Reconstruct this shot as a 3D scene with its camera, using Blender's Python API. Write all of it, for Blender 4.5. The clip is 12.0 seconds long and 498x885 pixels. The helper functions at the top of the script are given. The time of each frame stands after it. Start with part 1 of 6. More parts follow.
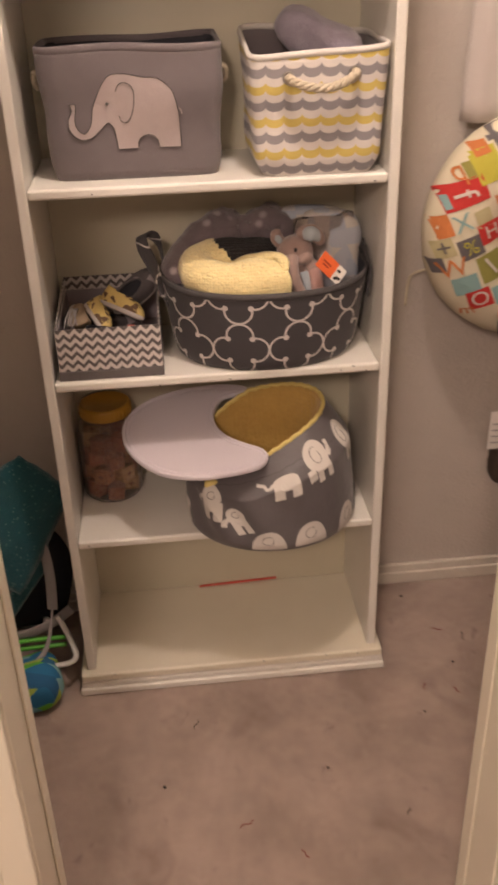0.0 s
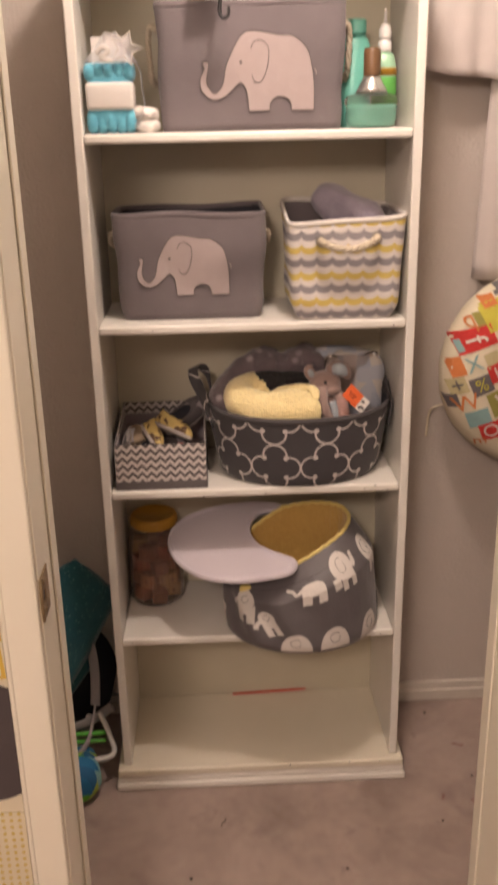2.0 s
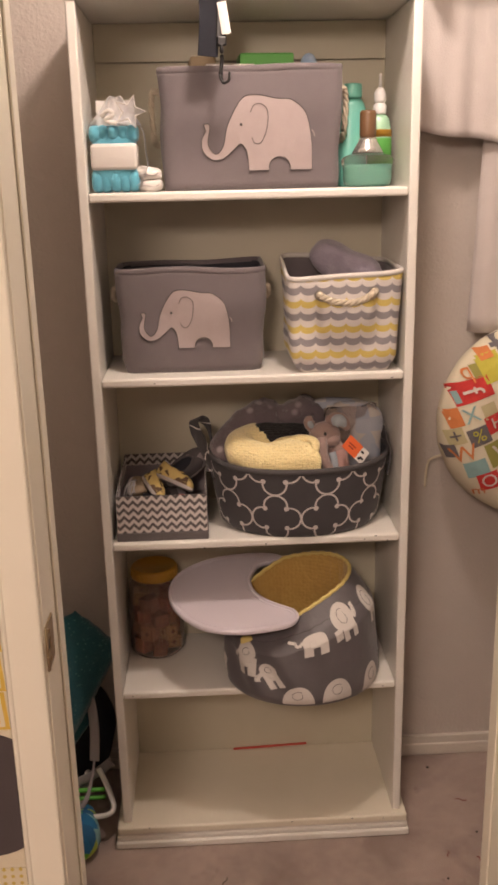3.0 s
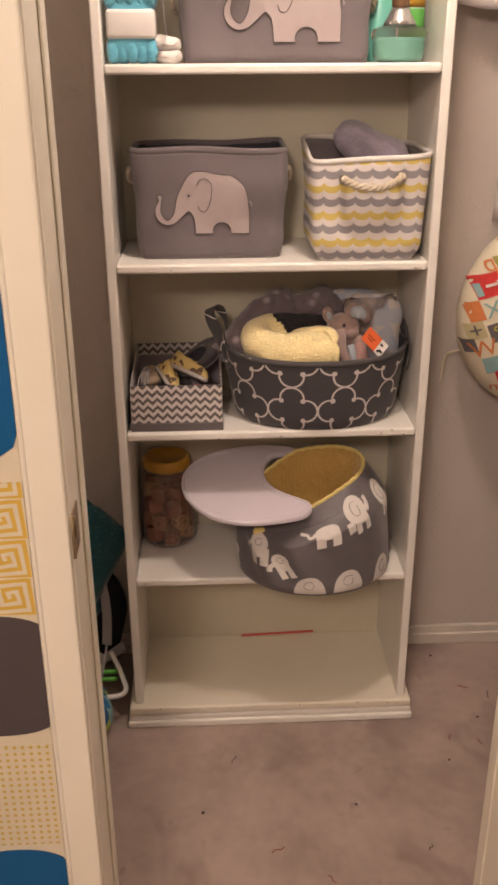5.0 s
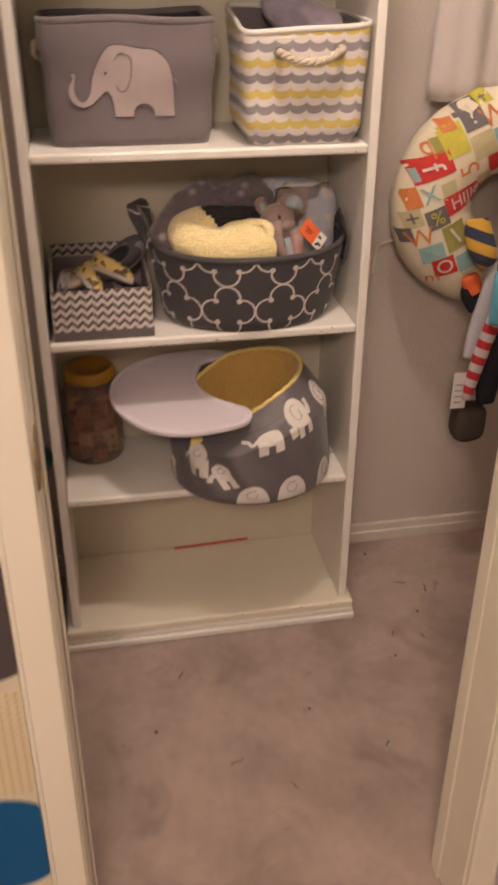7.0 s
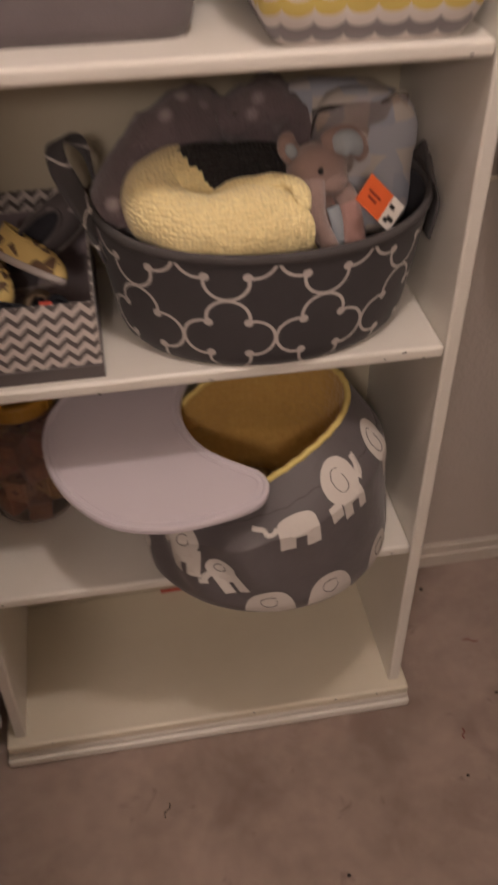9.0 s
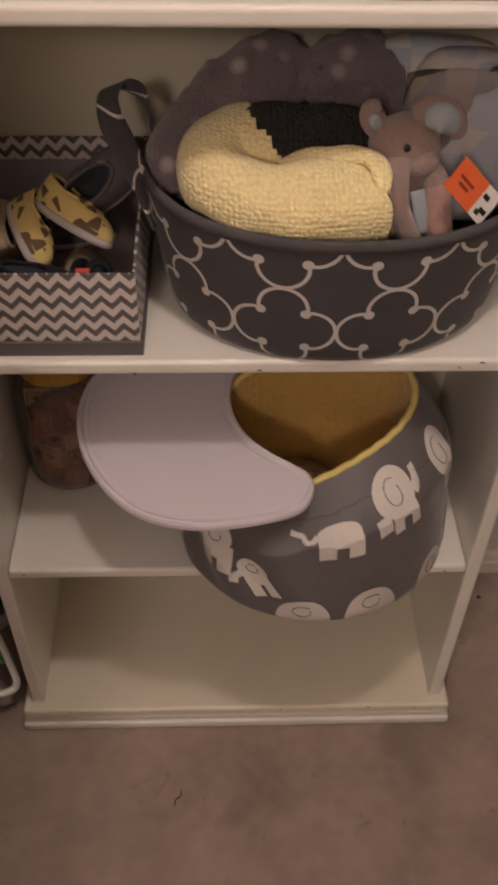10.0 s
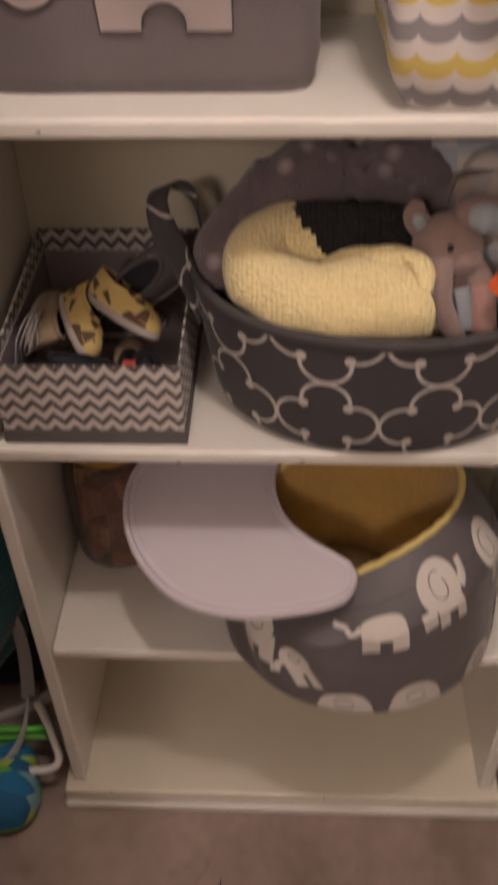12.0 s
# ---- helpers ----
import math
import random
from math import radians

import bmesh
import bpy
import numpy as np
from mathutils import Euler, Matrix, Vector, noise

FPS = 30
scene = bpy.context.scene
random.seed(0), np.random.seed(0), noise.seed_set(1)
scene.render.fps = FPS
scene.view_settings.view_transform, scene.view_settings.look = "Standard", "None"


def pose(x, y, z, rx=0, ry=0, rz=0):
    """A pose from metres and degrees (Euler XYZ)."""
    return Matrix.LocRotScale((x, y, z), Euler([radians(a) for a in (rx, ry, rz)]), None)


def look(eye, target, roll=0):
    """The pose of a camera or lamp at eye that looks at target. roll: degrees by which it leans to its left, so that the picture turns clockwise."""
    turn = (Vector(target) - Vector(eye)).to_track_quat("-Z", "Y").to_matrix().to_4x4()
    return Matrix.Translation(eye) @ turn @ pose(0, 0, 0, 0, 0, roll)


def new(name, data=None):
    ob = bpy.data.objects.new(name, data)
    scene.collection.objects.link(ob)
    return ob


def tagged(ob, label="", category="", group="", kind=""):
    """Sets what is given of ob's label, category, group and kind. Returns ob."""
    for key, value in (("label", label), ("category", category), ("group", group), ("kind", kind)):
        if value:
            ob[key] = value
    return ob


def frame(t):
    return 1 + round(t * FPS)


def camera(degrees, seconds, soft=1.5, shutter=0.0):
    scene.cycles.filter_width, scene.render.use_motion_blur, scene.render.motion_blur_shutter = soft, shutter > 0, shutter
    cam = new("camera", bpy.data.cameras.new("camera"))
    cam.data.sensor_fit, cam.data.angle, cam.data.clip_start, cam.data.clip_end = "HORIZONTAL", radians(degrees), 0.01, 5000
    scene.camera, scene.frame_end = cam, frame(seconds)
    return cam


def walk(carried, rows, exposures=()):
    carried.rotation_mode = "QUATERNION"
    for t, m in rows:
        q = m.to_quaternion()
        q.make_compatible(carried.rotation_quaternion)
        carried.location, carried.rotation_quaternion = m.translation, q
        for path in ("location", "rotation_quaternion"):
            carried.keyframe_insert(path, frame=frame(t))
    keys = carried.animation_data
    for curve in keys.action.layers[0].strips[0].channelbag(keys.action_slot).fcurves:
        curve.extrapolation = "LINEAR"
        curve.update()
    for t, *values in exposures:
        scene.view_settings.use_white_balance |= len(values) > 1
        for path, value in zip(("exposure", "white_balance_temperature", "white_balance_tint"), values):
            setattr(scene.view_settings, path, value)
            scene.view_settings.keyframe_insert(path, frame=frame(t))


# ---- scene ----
cam = camera(30.9, 12.0, soft=3.0, shutter=0.8)
PATH = [
    (0, (-0.088, -1.579, 1.513), (0.067, 0.160, 0.537), -1.8),
    (0.5, (-0.192, -1.689, 1.514), (0.086, 0.046, 0.558), -0.5),
    (1, (-0.232, -1.766, 1.527), (0.046, -0.041, 0.553), -0.3),
    (1.5, (-0.151, -1.793, 1.544), (0.028, 0.046, 0.777), -0.7),
    (2, (-0.080, -1.810, 1.546), (-0.011, 0.068, 0.865), -1.2),
    (2.5, (-0.108, -1.820, 1.561), (-0.007, 0.097, 1.005), -0.8),
    (3, (-0.091, -1.828, 1.545), (-0.009, 0.087, 0.978), -1.3),
    (3.2, (-0.093, -1.827, 1.546), (-0.013, 0.089, 0.982), -1.5),
    (4.8, (-0.129, -1.804, 1.533), (-0.050, 0.034, 0.748), -0.4),
    (5, (-0.130, -1.802, 1.532), (-0.049, 0.034, 0.743), -0.3),
    (5.5, (-0.131, -1.803, 1.531), (-0.038, 0.030, 0.736), -0.1),
    (6, (-0.126, -1.785, 1.521), (0.032, 0.014, 0.660), 0.1),
    (6.5, (-0.189, -1.745, 1.509), (-0.031, 0.028, 0.598), -0.4),
    (7, (-0.235, -1.685, 1.493), (0.092, 0.025, 0.509), 0.3),
    (7.2, (-0.219, -1.607, 1.515), (0.123, 0.107, 0.543), -0.2),
    (8.8, (-0.111, -0.944, 1.460), (0.147, 0.612, 0.230), -0.6),
    (9, (-0.084, -0.864, 1.433), (0.173, 0.616, 0.113), -0.2),
    (9.5, (-0.030, -0.758, 1.424), (-0.011, 0.681, 0.037), -0.2),
    (10, (-0.021, -0.741, 1.410), (0.038, 0.664, -0.012), 1.2),
    (10.5, (-0.033, -0.761, 1.414), (0.098, 0.620, -0.026), 1.0),
    (11, (-0.040, -0.753, 1.418), (0.080, 0.613, -0.038), 0.2),
    (11.5, (-0.041, -0.756, 1.427), (0.002, 0.653, 0.008), -1.2),
    (12, (-0.000, -0.717, 1.436), (-0.078, 0.776, 0.108), -1.4),
]
EXPOSURES = [(0.0, 0.03, 6350, 10), (1.0, 0.09, 6300, 10), (1.5, 0.08, 6250, 10), (2.0, -0.02, 6200, 10), (2.4, -0.17, 6200, 10), (3.2, -0.13, 6200, 10), (5.0, -0.01, 6250, 10), (6.5, -0.05, 6300, 10), (7.2, 0.01, 6300, 10), (8.8, -0.62, 6020, 10), (11.0, -0.61, 6000, 10), (12.0, -0.55, 5900, 10)]
walk(cam, [(t, look(eye, target, roll)) for t, eye, target, roll in PATH], EXPOSURES)

# ---- light ----
world = bpy.data.worlds.new("world")
scene.world = world
world.use_nodes = True
world.node_tree.nodes["Background"].inputs[0].default_value = (0.9, 0.75, 0.6, 1)
world.node_tree.nodes["Background"].inputs[1].default_value = 0.01


def lamp(name, place, watts, radius, colour):
    data = bpy.data.lights.new(name, "POINT")
    data.energy, data.shadow_soft_size, data.color = watts, radius, colour
    ob = new(name, data)
    ob.location = place
    return ob


lamp("closet_bulb_light", (0.12, -0.45, 2.39), 37, 0.06, (1.0, 0.80, 0.67))
lamp("room_lamp_light", (-0.50, -2.6, 2.2), 84, 0.15, (1.0, 0.77, 0.62))


# ---- materials ----
def rgb(c):
    return (*c, 1)


def material(name, base, rough=0.6, second=None, scale=40.0, amount=0.5, bump=0.0, bump_scale=200.0, metal=0.0, sheen=0.0, trans=0.0, coat=0.0, detail=4.0, stretch=(1, 1, 1), fine=0.5):
    """A surface with a base colour broken by two sizes of noise, and fine relief."""
    m = bpy.data.materials.new(name)
    m.use_nodes = True
    nt = m.node_tree
    b = nt.nodes["Principled BSDF"]
    b.inputs["Roughness"].default_value = rough
    b.inputs["Metallic"].default_value = metal
    b.inputs["Sheen Weight"].default_value = sheen
    b.inputs["Transmission Weight"].default_value = trans
    b.inputs["Coat Weight"].default_value = coat
    tc = nt.nodes.new("ShaderNodeTexCoord")
    mp = nt.nodes.new("ShaderNodeMapping")
    mp.inputs["Scale"].default_value = stretch
    nt.links.new(tc.outputs["Object"], mp.inputs[0])
    second = second or tuple(c * 0.8 for c in base)
    n1 = nt.nodes.new("ShaderNodeTexNoise")
    n1.inputs["Scale"].default_value, n1.inputs["Detail"].default_value = scale, detail
    n2 = nt.nodes.new("ShaderNodeTexNoise")
    n2.inputs["Scale"].default_value, n2.inputs["Detail"].default_value = scale * 0.12, detail
    mix = nt.nodes.new("ShaderNodeMath")
    mix.operation = "MULTIPLY_ADD"
    mix.inputs[1].default_value = fine
    half = nt.nodes.new("ShaderNodeMath")
    half.operation = "MULTIPLY"
    half.inputs[1].default_value = 1 - fine
    ramp = nt.nodes.new("ShaderNodeMapRange")
    ramp.inputs[1].default_value, ramp.inputs[2].default_value = 0.35, 0.65
    ramp.inputs[4].default_value = amount
    col = nt.nodes.new("ShaderNodeMix")
    col.data_type = "RGBA"
    col.inputs[6].default_value, col.inputs[7].default_value = rgb(base), rgb(second)
    nt.links.new(mp.outputs[0], n1.inputs[0]), nt.links.new(mp.outputs[0], n2.inputs[0])
    nt.links.new(n2.outputs[0], half.inputs[0])
    nt.links.new(n1.outputs[0], mix.inputs[0]), nt.links.new(half.outputs[0], mix.inputs[2])
    nt.links.new(mix.outputs[0], ramp.inputs[0]), nt.links.new(ramp.outputs[0], col.inputs[0])
    nt.links.new(col.outputs[2], b.inputs["Base Color"])
    if bump:
        n3 = nt.nodes.new("ShaderNodeTexNoise")
        n3.inputs["Scale"].default_value, n3.inputs["Detail"].default_value = bump_scale, 3
        bp = nt.nodes.new("ShaderNodeBump")
        bp.inputs["Strength"].default_value, bp.inputs["Distance"].default_value = bump, 0.004
        nt.links.new(mp.outputs[0], n3.inputs[0]), nt.links.new(n3.outputs[0], bp.inputs["Height"])
        nt.links.new(bp.outputs[0], b.inputs["Normal"])
    return m


WALL = material("wall_paint", (0.52, 0.466, 0.42), 0.75, (0.48, 0.427, 0.383), 6, 0.5, 0.5, 130)
TRIM = material("trim_paint", (0.88, 0.83, 0.70), 0.36, (0.82, 0.765, 0.625), 9, 0.5, 0.08, 60)
SHELF = material("shelf_paint", (0.83, 0.80, 0.745), 0.34, (0.765, 0.73, 0.66), 12, 0.6, 0.10, 90)
# cream back board, its colour darkened to hold the shade deep in the bays
BACK = material("back_panel_shaded_paint", (0.60, 0.555, 0.435), 0.5, (0.54, 0.495, 0.385), 10, 0.6, 0.06, 90)
CARPET = material("carpet_pile", (0.490, 0.372, 0.315), 0.95, (0.32, 0.235, 0.196), 40, 1.0, 0.9, 560, sheen=0.3, detail=8.0, fine=0.24)
def stained(m, stain, scale, lo, hi, amount):
    """Adds soft irregular stains over a surface."""
    nt = m.node_tree
    b = nt.nodes["Principled BSDF"]
    tc, no, mr, mix = (nt.nodes.new("ShaderNode" + k) for k in ("TexCoord", "TexNoise", "MapRange", "Mix"))
    no.inputs["Scale"].default_value, no.inputs["Detail"].default_value, no.inputs["Distortion"].default_value = scale, 6.0, 0.8
    mr.inputs[1].default_value, mr.inputs[2].default_value, mr.inputs[4].default_value = lo, hi, amount
    mix.data_type = "RGBA"
    mix.inputs[7].default_value = rgb(stain)
    old = b.inputs["Base Color"].links[0].from_socket
    nt.links.new(tc.outputs["Object"], no.inputs["Vector"])
    nt.links.new(no.outputs[0], mr.inputs[0]), nt.links.new(mr.outputs[0], mix.inputs[0])
    nt.links.new(old, mix.inputs[6]), nt.links.new(mix.outputs[2], b.inputs["Base Color"])


stained(CARPET, (0.20, 0.125, 0.105), 5.5, 0.55, 0.70, 0.5)
stained(CARPET, (0.16, 0.10, 0.085), 21.0, 0.66, 0.74, 0.55)
CEIL = material("ceiling_paint", (0.68, 0.65, 0.60), 0.8, None, 8, 0.3, 0.4, 90)
GREY = material("grey_felt", (0.158, 0.135, 0.141), 0.9, (0.135, 0.114, 0.119), 30, 0.6, 0.2, 500, sheen=0.2)


def fn(nt, op, a, b=None, c=None):
    """One arithmetic node; its inputs are numbers or sockets."""
    n = nt.nodes.new("ShaderNodeMath")
    n.operation = op
    for i, v in enumerate((a, b, c)):
        if v is None:
            continue
        if isinstance(v, (int, float)):
            n.inputs[i].default_value = v
        else:
            nt.links.new(v, n.inputs[i])
    return n.outputs[0]


def printed(name, pattern, colours, rough=0.8, bump=0.15, bump_scale=700.0, sheen=0.1):
    """Printed cloth or paper: pattern(nt, u, v) gives 0 to 1 masks that lay colours over the first one."""
    m = material(name, colours[0], rough, tuple(c * 0.86 for c in colours[0]), 60, 0.6, bump, bump_scale, sheen=sheen)
    nt = m.node_tree
    b = nt.nodes["Principled BSDF"]
    uv = nt.nodes.new("ShaderNodeUVMap")
    uv.uv_map = "print"
    sep = nt.nodes.new("ShaderNodeSeparateXYZ")
    nt.links.new(uv.outputs[0], sep.inputs[0])
    old = b.inputs["Base Color"].links[0].from_socket
    for mask, colour in zip(pattern(nt, sep.outputs[0], sep.outputs[1]), colours[1:]):
        mix = nt.nodes.new("ShaderNodeMix")
        mix.data_type = "RGBA"
        mix.inputs[7].default_value = rgb(colour)
        nt.links.new(mask, mix.inputs[0])
        nt.links.new(old, mix.inputs[6])
        old = mix.outputs[2]
    nt.links.new(old, b.inputs["Base Color"])
    return m


def quatrefoil(nt, u, v):
    au = fn(nt, "ABSOLUTE", fn(nt, "SUBTRACT", fn(nt, "FRACT", fn(nt, "ADD", u, 0.5)), 0.5))
    av = fn(nt, "ABSOLUTE", fn(nt, "SUBTRACT", fn(nt, "FRACT", fn(nt, "ADD", v, 0.5)), 0.5))

    def dist(cx, cy):
        dx, dy = fn(nt, "SUBTRACT", au, cx), fn(nt, "SUBTRACT", av, cy)
        return fn(nt, "SQRT", fn(nt, "ADD", fn(nt, "MULTIPLY", dx, dx), fn(nt, "MULTIPLY", dy, dy)))

    near = fn(nt, "MINIMUM", dist(0.266, 0), dist(0, 0.266))
    line = fn(nt, "LESS_THAN", fn(nt, "ABSOLUTE", fn(nt, "SUBTRACT", near, 0.228)), 0.018)
    line = fn(nt, "MULTIPLY", line, fn(nt, "GREATER_THAN", fn(nt, "ADD", au, av), 0.26))
    dot = fn(nt, "LESS_THAN", dist(0.212, 0.212), 0.050)
    return [fn(nt, "MAXIMUM", line, dot)]


def zigzag(nt, u, v):
    tri = fn(nt, "PINGPONG", u, 0.5)
    w = fn(nt, "FRACT", fn(nt, "ADD", v, fn(nt, "MULTIPLY", tri, 1.2)))
    return [fn(nt, "LESS_THAN", w, 0.47)]


def scallops(nt, u, v):
    c = fn(nt, "MULTIPLY_ADD", fn(nt, "FRACT", u), 2.0, -1.0)
    f = fn(nt, "SQRT", fn(nt, "MAXIMUM", fn(nt, "SUBTRACT", 1.0, fn(nt, "MULTIPLY", c, c)), 0.0))
    w = fn(nt, "FRACT", fn(nt, "ADD", v, fn(nt, "MULTIPLY", f, 0.17)))
    yellow = fn(nt, "LESS_THAN", w, 0.25)
    grey = fn(nt, "MULTIPLY", fn(nt, "GREATER_THAN", w, 0.5), fn(nt, "LESS_THAN", w, 0.77))
    return [yellow, grey]


def key_squares(nt, u, v):
    au = fn(nt, "ABSOLUTE", fn(nt, "SUBTRACT", fn(nt, "FRACT", u), 0.5))
    av = fn(nt, "ABSOLUTE", fn(nt, "SUBTRACT", fn(nt, "FRACT", v), 0.5))
    du = fn(nt, "SUBTRACT", fn(nt, "FRACT", u), 0.5)
    dv = fn(nt, "SUBTRACT", fn(nt, "FRACT", v), 0.5)
    turn = fn(nt, "MULTIPLY", fn(nt, "ARCTAN2", dv, du), 0.15915)
    ring = fn(nt, "FRACT", fn(nt, "ADD", fn(nt, "MULTIPLY", fn(nt, "MAXIMUM", au, av), 5.0), turn))
    return [fn(nt, "LESS_THAN", ring, 0.5)]


def dots(nt, u, v):
    au = fn(nt, "SUBTRACT", fn(nt, "FRACT", u), 0.5)
    av = fn(nt, "SUBTRACT", fn(nt, "FRACT", v), 0.5)
    d = fn(nt, "ADD", fn(nt, "MULTIPLY", au, au), fn(nt, "MULTIPLY", av, av))
    return [fn(nt, "LESS_THAN", d, 0.06)]


def stripes(nt, u, v):
    return [fn(nt, "LESS_THAN", fn(nt, "FRACT", v), 0.5)]


def patches(name, colours, scale=18.0, rough=0.85, random=1.0, stretch=(1, 1, 1)):
    """Cloth with irregular patches of several colours."""
    m = material(name, colours[0], rough, None, 40, 0.4, 0.2, 600)
    nt = m.node_tree
    tc, vo = nt.nodes.new("ShaderNodeTexCoord"), nt.nodes.new("ShaderNodeTexVoronoi")
    vo.inputs["Scale"].default_value = scale
    vo.inputs["Randomness"].default_value = random
    ra = nt.nodes.new("ShaderNodeValToRGB")
    ra.color_ramp.interpolation = "CONSTANT"
    els = ra.color_ramp.elements
    els.remove(els[1])
    els[0].position, els[0].color = 0.0, rgb(colours[0])
    for i, c in enumerate(colours[1:], 1):
        els.new(i / len(colours)).color = rgb(c)
    sep = nt.nodes.new("ShaderNodeSeparateColor")
    mp = nt.nodes.new("ShaderNodeMapping")
    mp.inputs["Scale"].default_value = stretch
    nt.links.new(tc.outputs["Object"], mp.inputs[0])
    nt.links.new(mp.outputs[0], vo.inputs["Vector"])
    nt.links.new(vo.outputs["Color"], sep.inputs[0])
    nt.links.new(sep.outputs[0], ra.inputs[0])
    nt.links.new(ra.outputs[0], nt.nodes["Principled BSDF"].inputs["Base Color"])
    return m


def spotted(name, base, spot, scale, size, soft):
    """Plush with soft-edged pale spots."""
    m = material(name, base, 0.98, tuple(c * 0.75 for c in base), 50, 0.8, 0.7, 300, sheen=0.4)
    nt = m.node_tree
    b = nt.nodes["Principled BSDF"]
    tc, vo, mr, mix = (nt.nodes.new("ShaderNode" + k) for k in ("TexCoord", "TexVoronoi", "MapRange", "Mix"))
    vo.inputs["Scale"].default_value, vo.inputs["Randomness"].default_value = scale, 1.0
    mr.inputs[1].default_value, mr.inputs[2].default_value, mr.inputs[3].default_value, mr.inputs[4].default_value = size, size + soft, 1.0, 0.0
    mix.data_type = "RGBA"
    mix.inputs[7].default_value = rgb(spot)
    old = b.inputs["Base Color"].links[0].from_socket
    nt.links.new(tc.outputs["Object"], vo.inputs["Vector"])
    nt.links.new(vo.outputs["Distance"], mr.inputs[0]), nt.links.new(mr.outputs[0], mix.inputs[0])
    nt.links.new(old, mix.inputs[6]), nt.links.new(mix.outputs[2], b.inputs["Base Color"])
    return m


def knit(name, base, second, scale=170.0, strength=1.0, rough=0.95, gap_shade=0.0):
    """Chunky knit: rounded stitches in rows, with shade painted into the hollows between them."""
    m = material(name, base, rough, second, 90, 0.7, sheen=0.4)
    nt = m.node_tree
    tc, vo, bp = nt.nodes.new("ShaderNodeTexCoord"), nt.nodes.new("ShaderNodeTexVoronoi"), nt.nodes.new("ShaderNodeBump")
    vo.inputs["Scale"].default_value = scale
    vo.inputs["Randomness"].default_value = 0.55
    bp.inputs["Strength"].default_value, bp.inputs["Distance"].default_value, bp.invert = strength, 0.006, True
    nt.links.new(tc.outputs["Object"], vo.inputs["Vector"])
    nt.links.new(vo.outputs["Distance"], bp.inputs["Height"])
    nt.links.new(bp.outputs[0], nt.nodes["Principled BSDF"].inputs["Normal"])
    # shade between the stitches, mixed into the base colour
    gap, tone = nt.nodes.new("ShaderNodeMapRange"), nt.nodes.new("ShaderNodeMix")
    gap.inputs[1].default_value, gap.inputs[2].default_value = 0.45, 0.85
    gap.inputs[4].default_value = gap_shade
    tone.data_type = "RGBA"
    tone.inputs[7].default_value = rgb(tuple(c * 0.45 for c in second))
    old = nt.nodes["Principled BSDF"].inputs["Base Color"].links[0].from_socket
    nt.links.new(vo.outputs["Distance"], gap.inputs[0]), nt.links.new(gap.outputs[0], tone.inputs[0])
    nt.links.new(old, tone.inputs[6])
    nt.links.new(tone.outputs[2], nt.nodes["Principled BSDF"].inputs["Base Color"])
    return m


PRINK = (0.40, 0.335, 0.325)
FELT = material("pale_felt", PRINK, 0.95, (0.36, 0.30, 0.29), 50, 0.6, 0.5, 26)
STITCH = material("dark_stitching", (0.09, 0.08, 0.08), 0.9, None, 60, 0.4)
LINING = material("dark_lining", (0.035, 0.035, 0.045), 0.95, None, 40, 0.5, 0.2, 400)
ROPE = material("cotton_rope", (0.62, 0.54, 0.42), 0.9, (0.45, 0.38, 0.28), 120, 0.7, 0.6, 260)
QUATRE = printed("quatrefoil_canvas", quatrefoil, [(0.060, 0.055, 0.060), (0.62, 0.575, 0.55)], 0.85)
ZIG = printed("zigzag_paper", zigzag, [(0.68, 0.62, 0.59), (0.115, 0.098, 0.098)], 0.6, 0.03)
SCALLOP = printed("scalloped_canvas", scallops, [(0.72, 0.67, 0.64), (0.64, 0.50, 0.14), (0.29, 0.27, 0.285)], 0.85)
BOXGREY = material("grey_card", (0.13, 0.115, 0.115), 0.7, None, 30, 0.4, 0.05, 300)
BOXIN = material("mauve_card", (0.30, 0.26, 0.28), 0.8, None, 30, 0.4)
SEATCLOTH = material("grey_satin_cloth", (0.118, 0.105, 0.110), 0.46, (0.100, 0.088, 0.092), 30, 0.5, 0.6, 26, sheen=0.2)
WHITEPRINT = material("white_print", (0.66, 0.62, 0.58), 0.6, (0.6, 0.56, 0.52), 60, 0.4)
PLUSH = knit("yellow_plush", (0.56, 0.36, 0.10), (0.46, 0.28, 0.07), 110, 0.35)
PIPING = material("yellow_piping", (0.74, 0.60, 0.22), 0.85, (0.65, 0.5, 0.15), 90, 0.5, 0.4, 200)
TRAYP = material("pale_lilac_plastic", (0.66, 0.605, 0.66), 0.30, (0.63, 0.575, 0.63), 14, 0.4, 0.02, 120)
YKNIT = knit("yellow_knit", (0.95, 0.81, 0.43), (0.90, 0.73, 0.35), 210, 0.55, gap_shade=0.3)
CKNIT = knit("charcoal_knit", (0.024, 0.021, 0.023), (0.012, 0.011, 0.012), 190, 1.0, gap_shade=0.6)
CKNIT.node_tree.nodes["Principled BSDF"].inputs["Sheen Weight"].default_value = 0.05
GPLUSH = spotted("grey_plush_spotted", (0.185, 0.145, 0.158), (0.42, 0.36, 0.37), 30, 0.12, 0.22)
BZIG = patches("blue_white_fleece", [(0.58, 0.56, 0.57), (0.42, 0.45, 0.53), (0.60, 0.56, 0.52), (0.47, 0.49, 0.55), (0.55, 0.53, 0.56)], 34, 0.95, 0.3)
TAUPE = material("taupe_plush", (0.32, 0.222, 0.198), 0.98, (0.26, 0.18, 0.16), 60, 0.6, 0.5, 420, sheen=0.5)
PALEBLUE = material("pale_blue_satin", (0.36, 0.40, 0.44), 0.6, None, 50, 0.5, 0.2, 300)
BLACK = material("black_plastic", (0.012, 0.011, 0.012), 0.35)
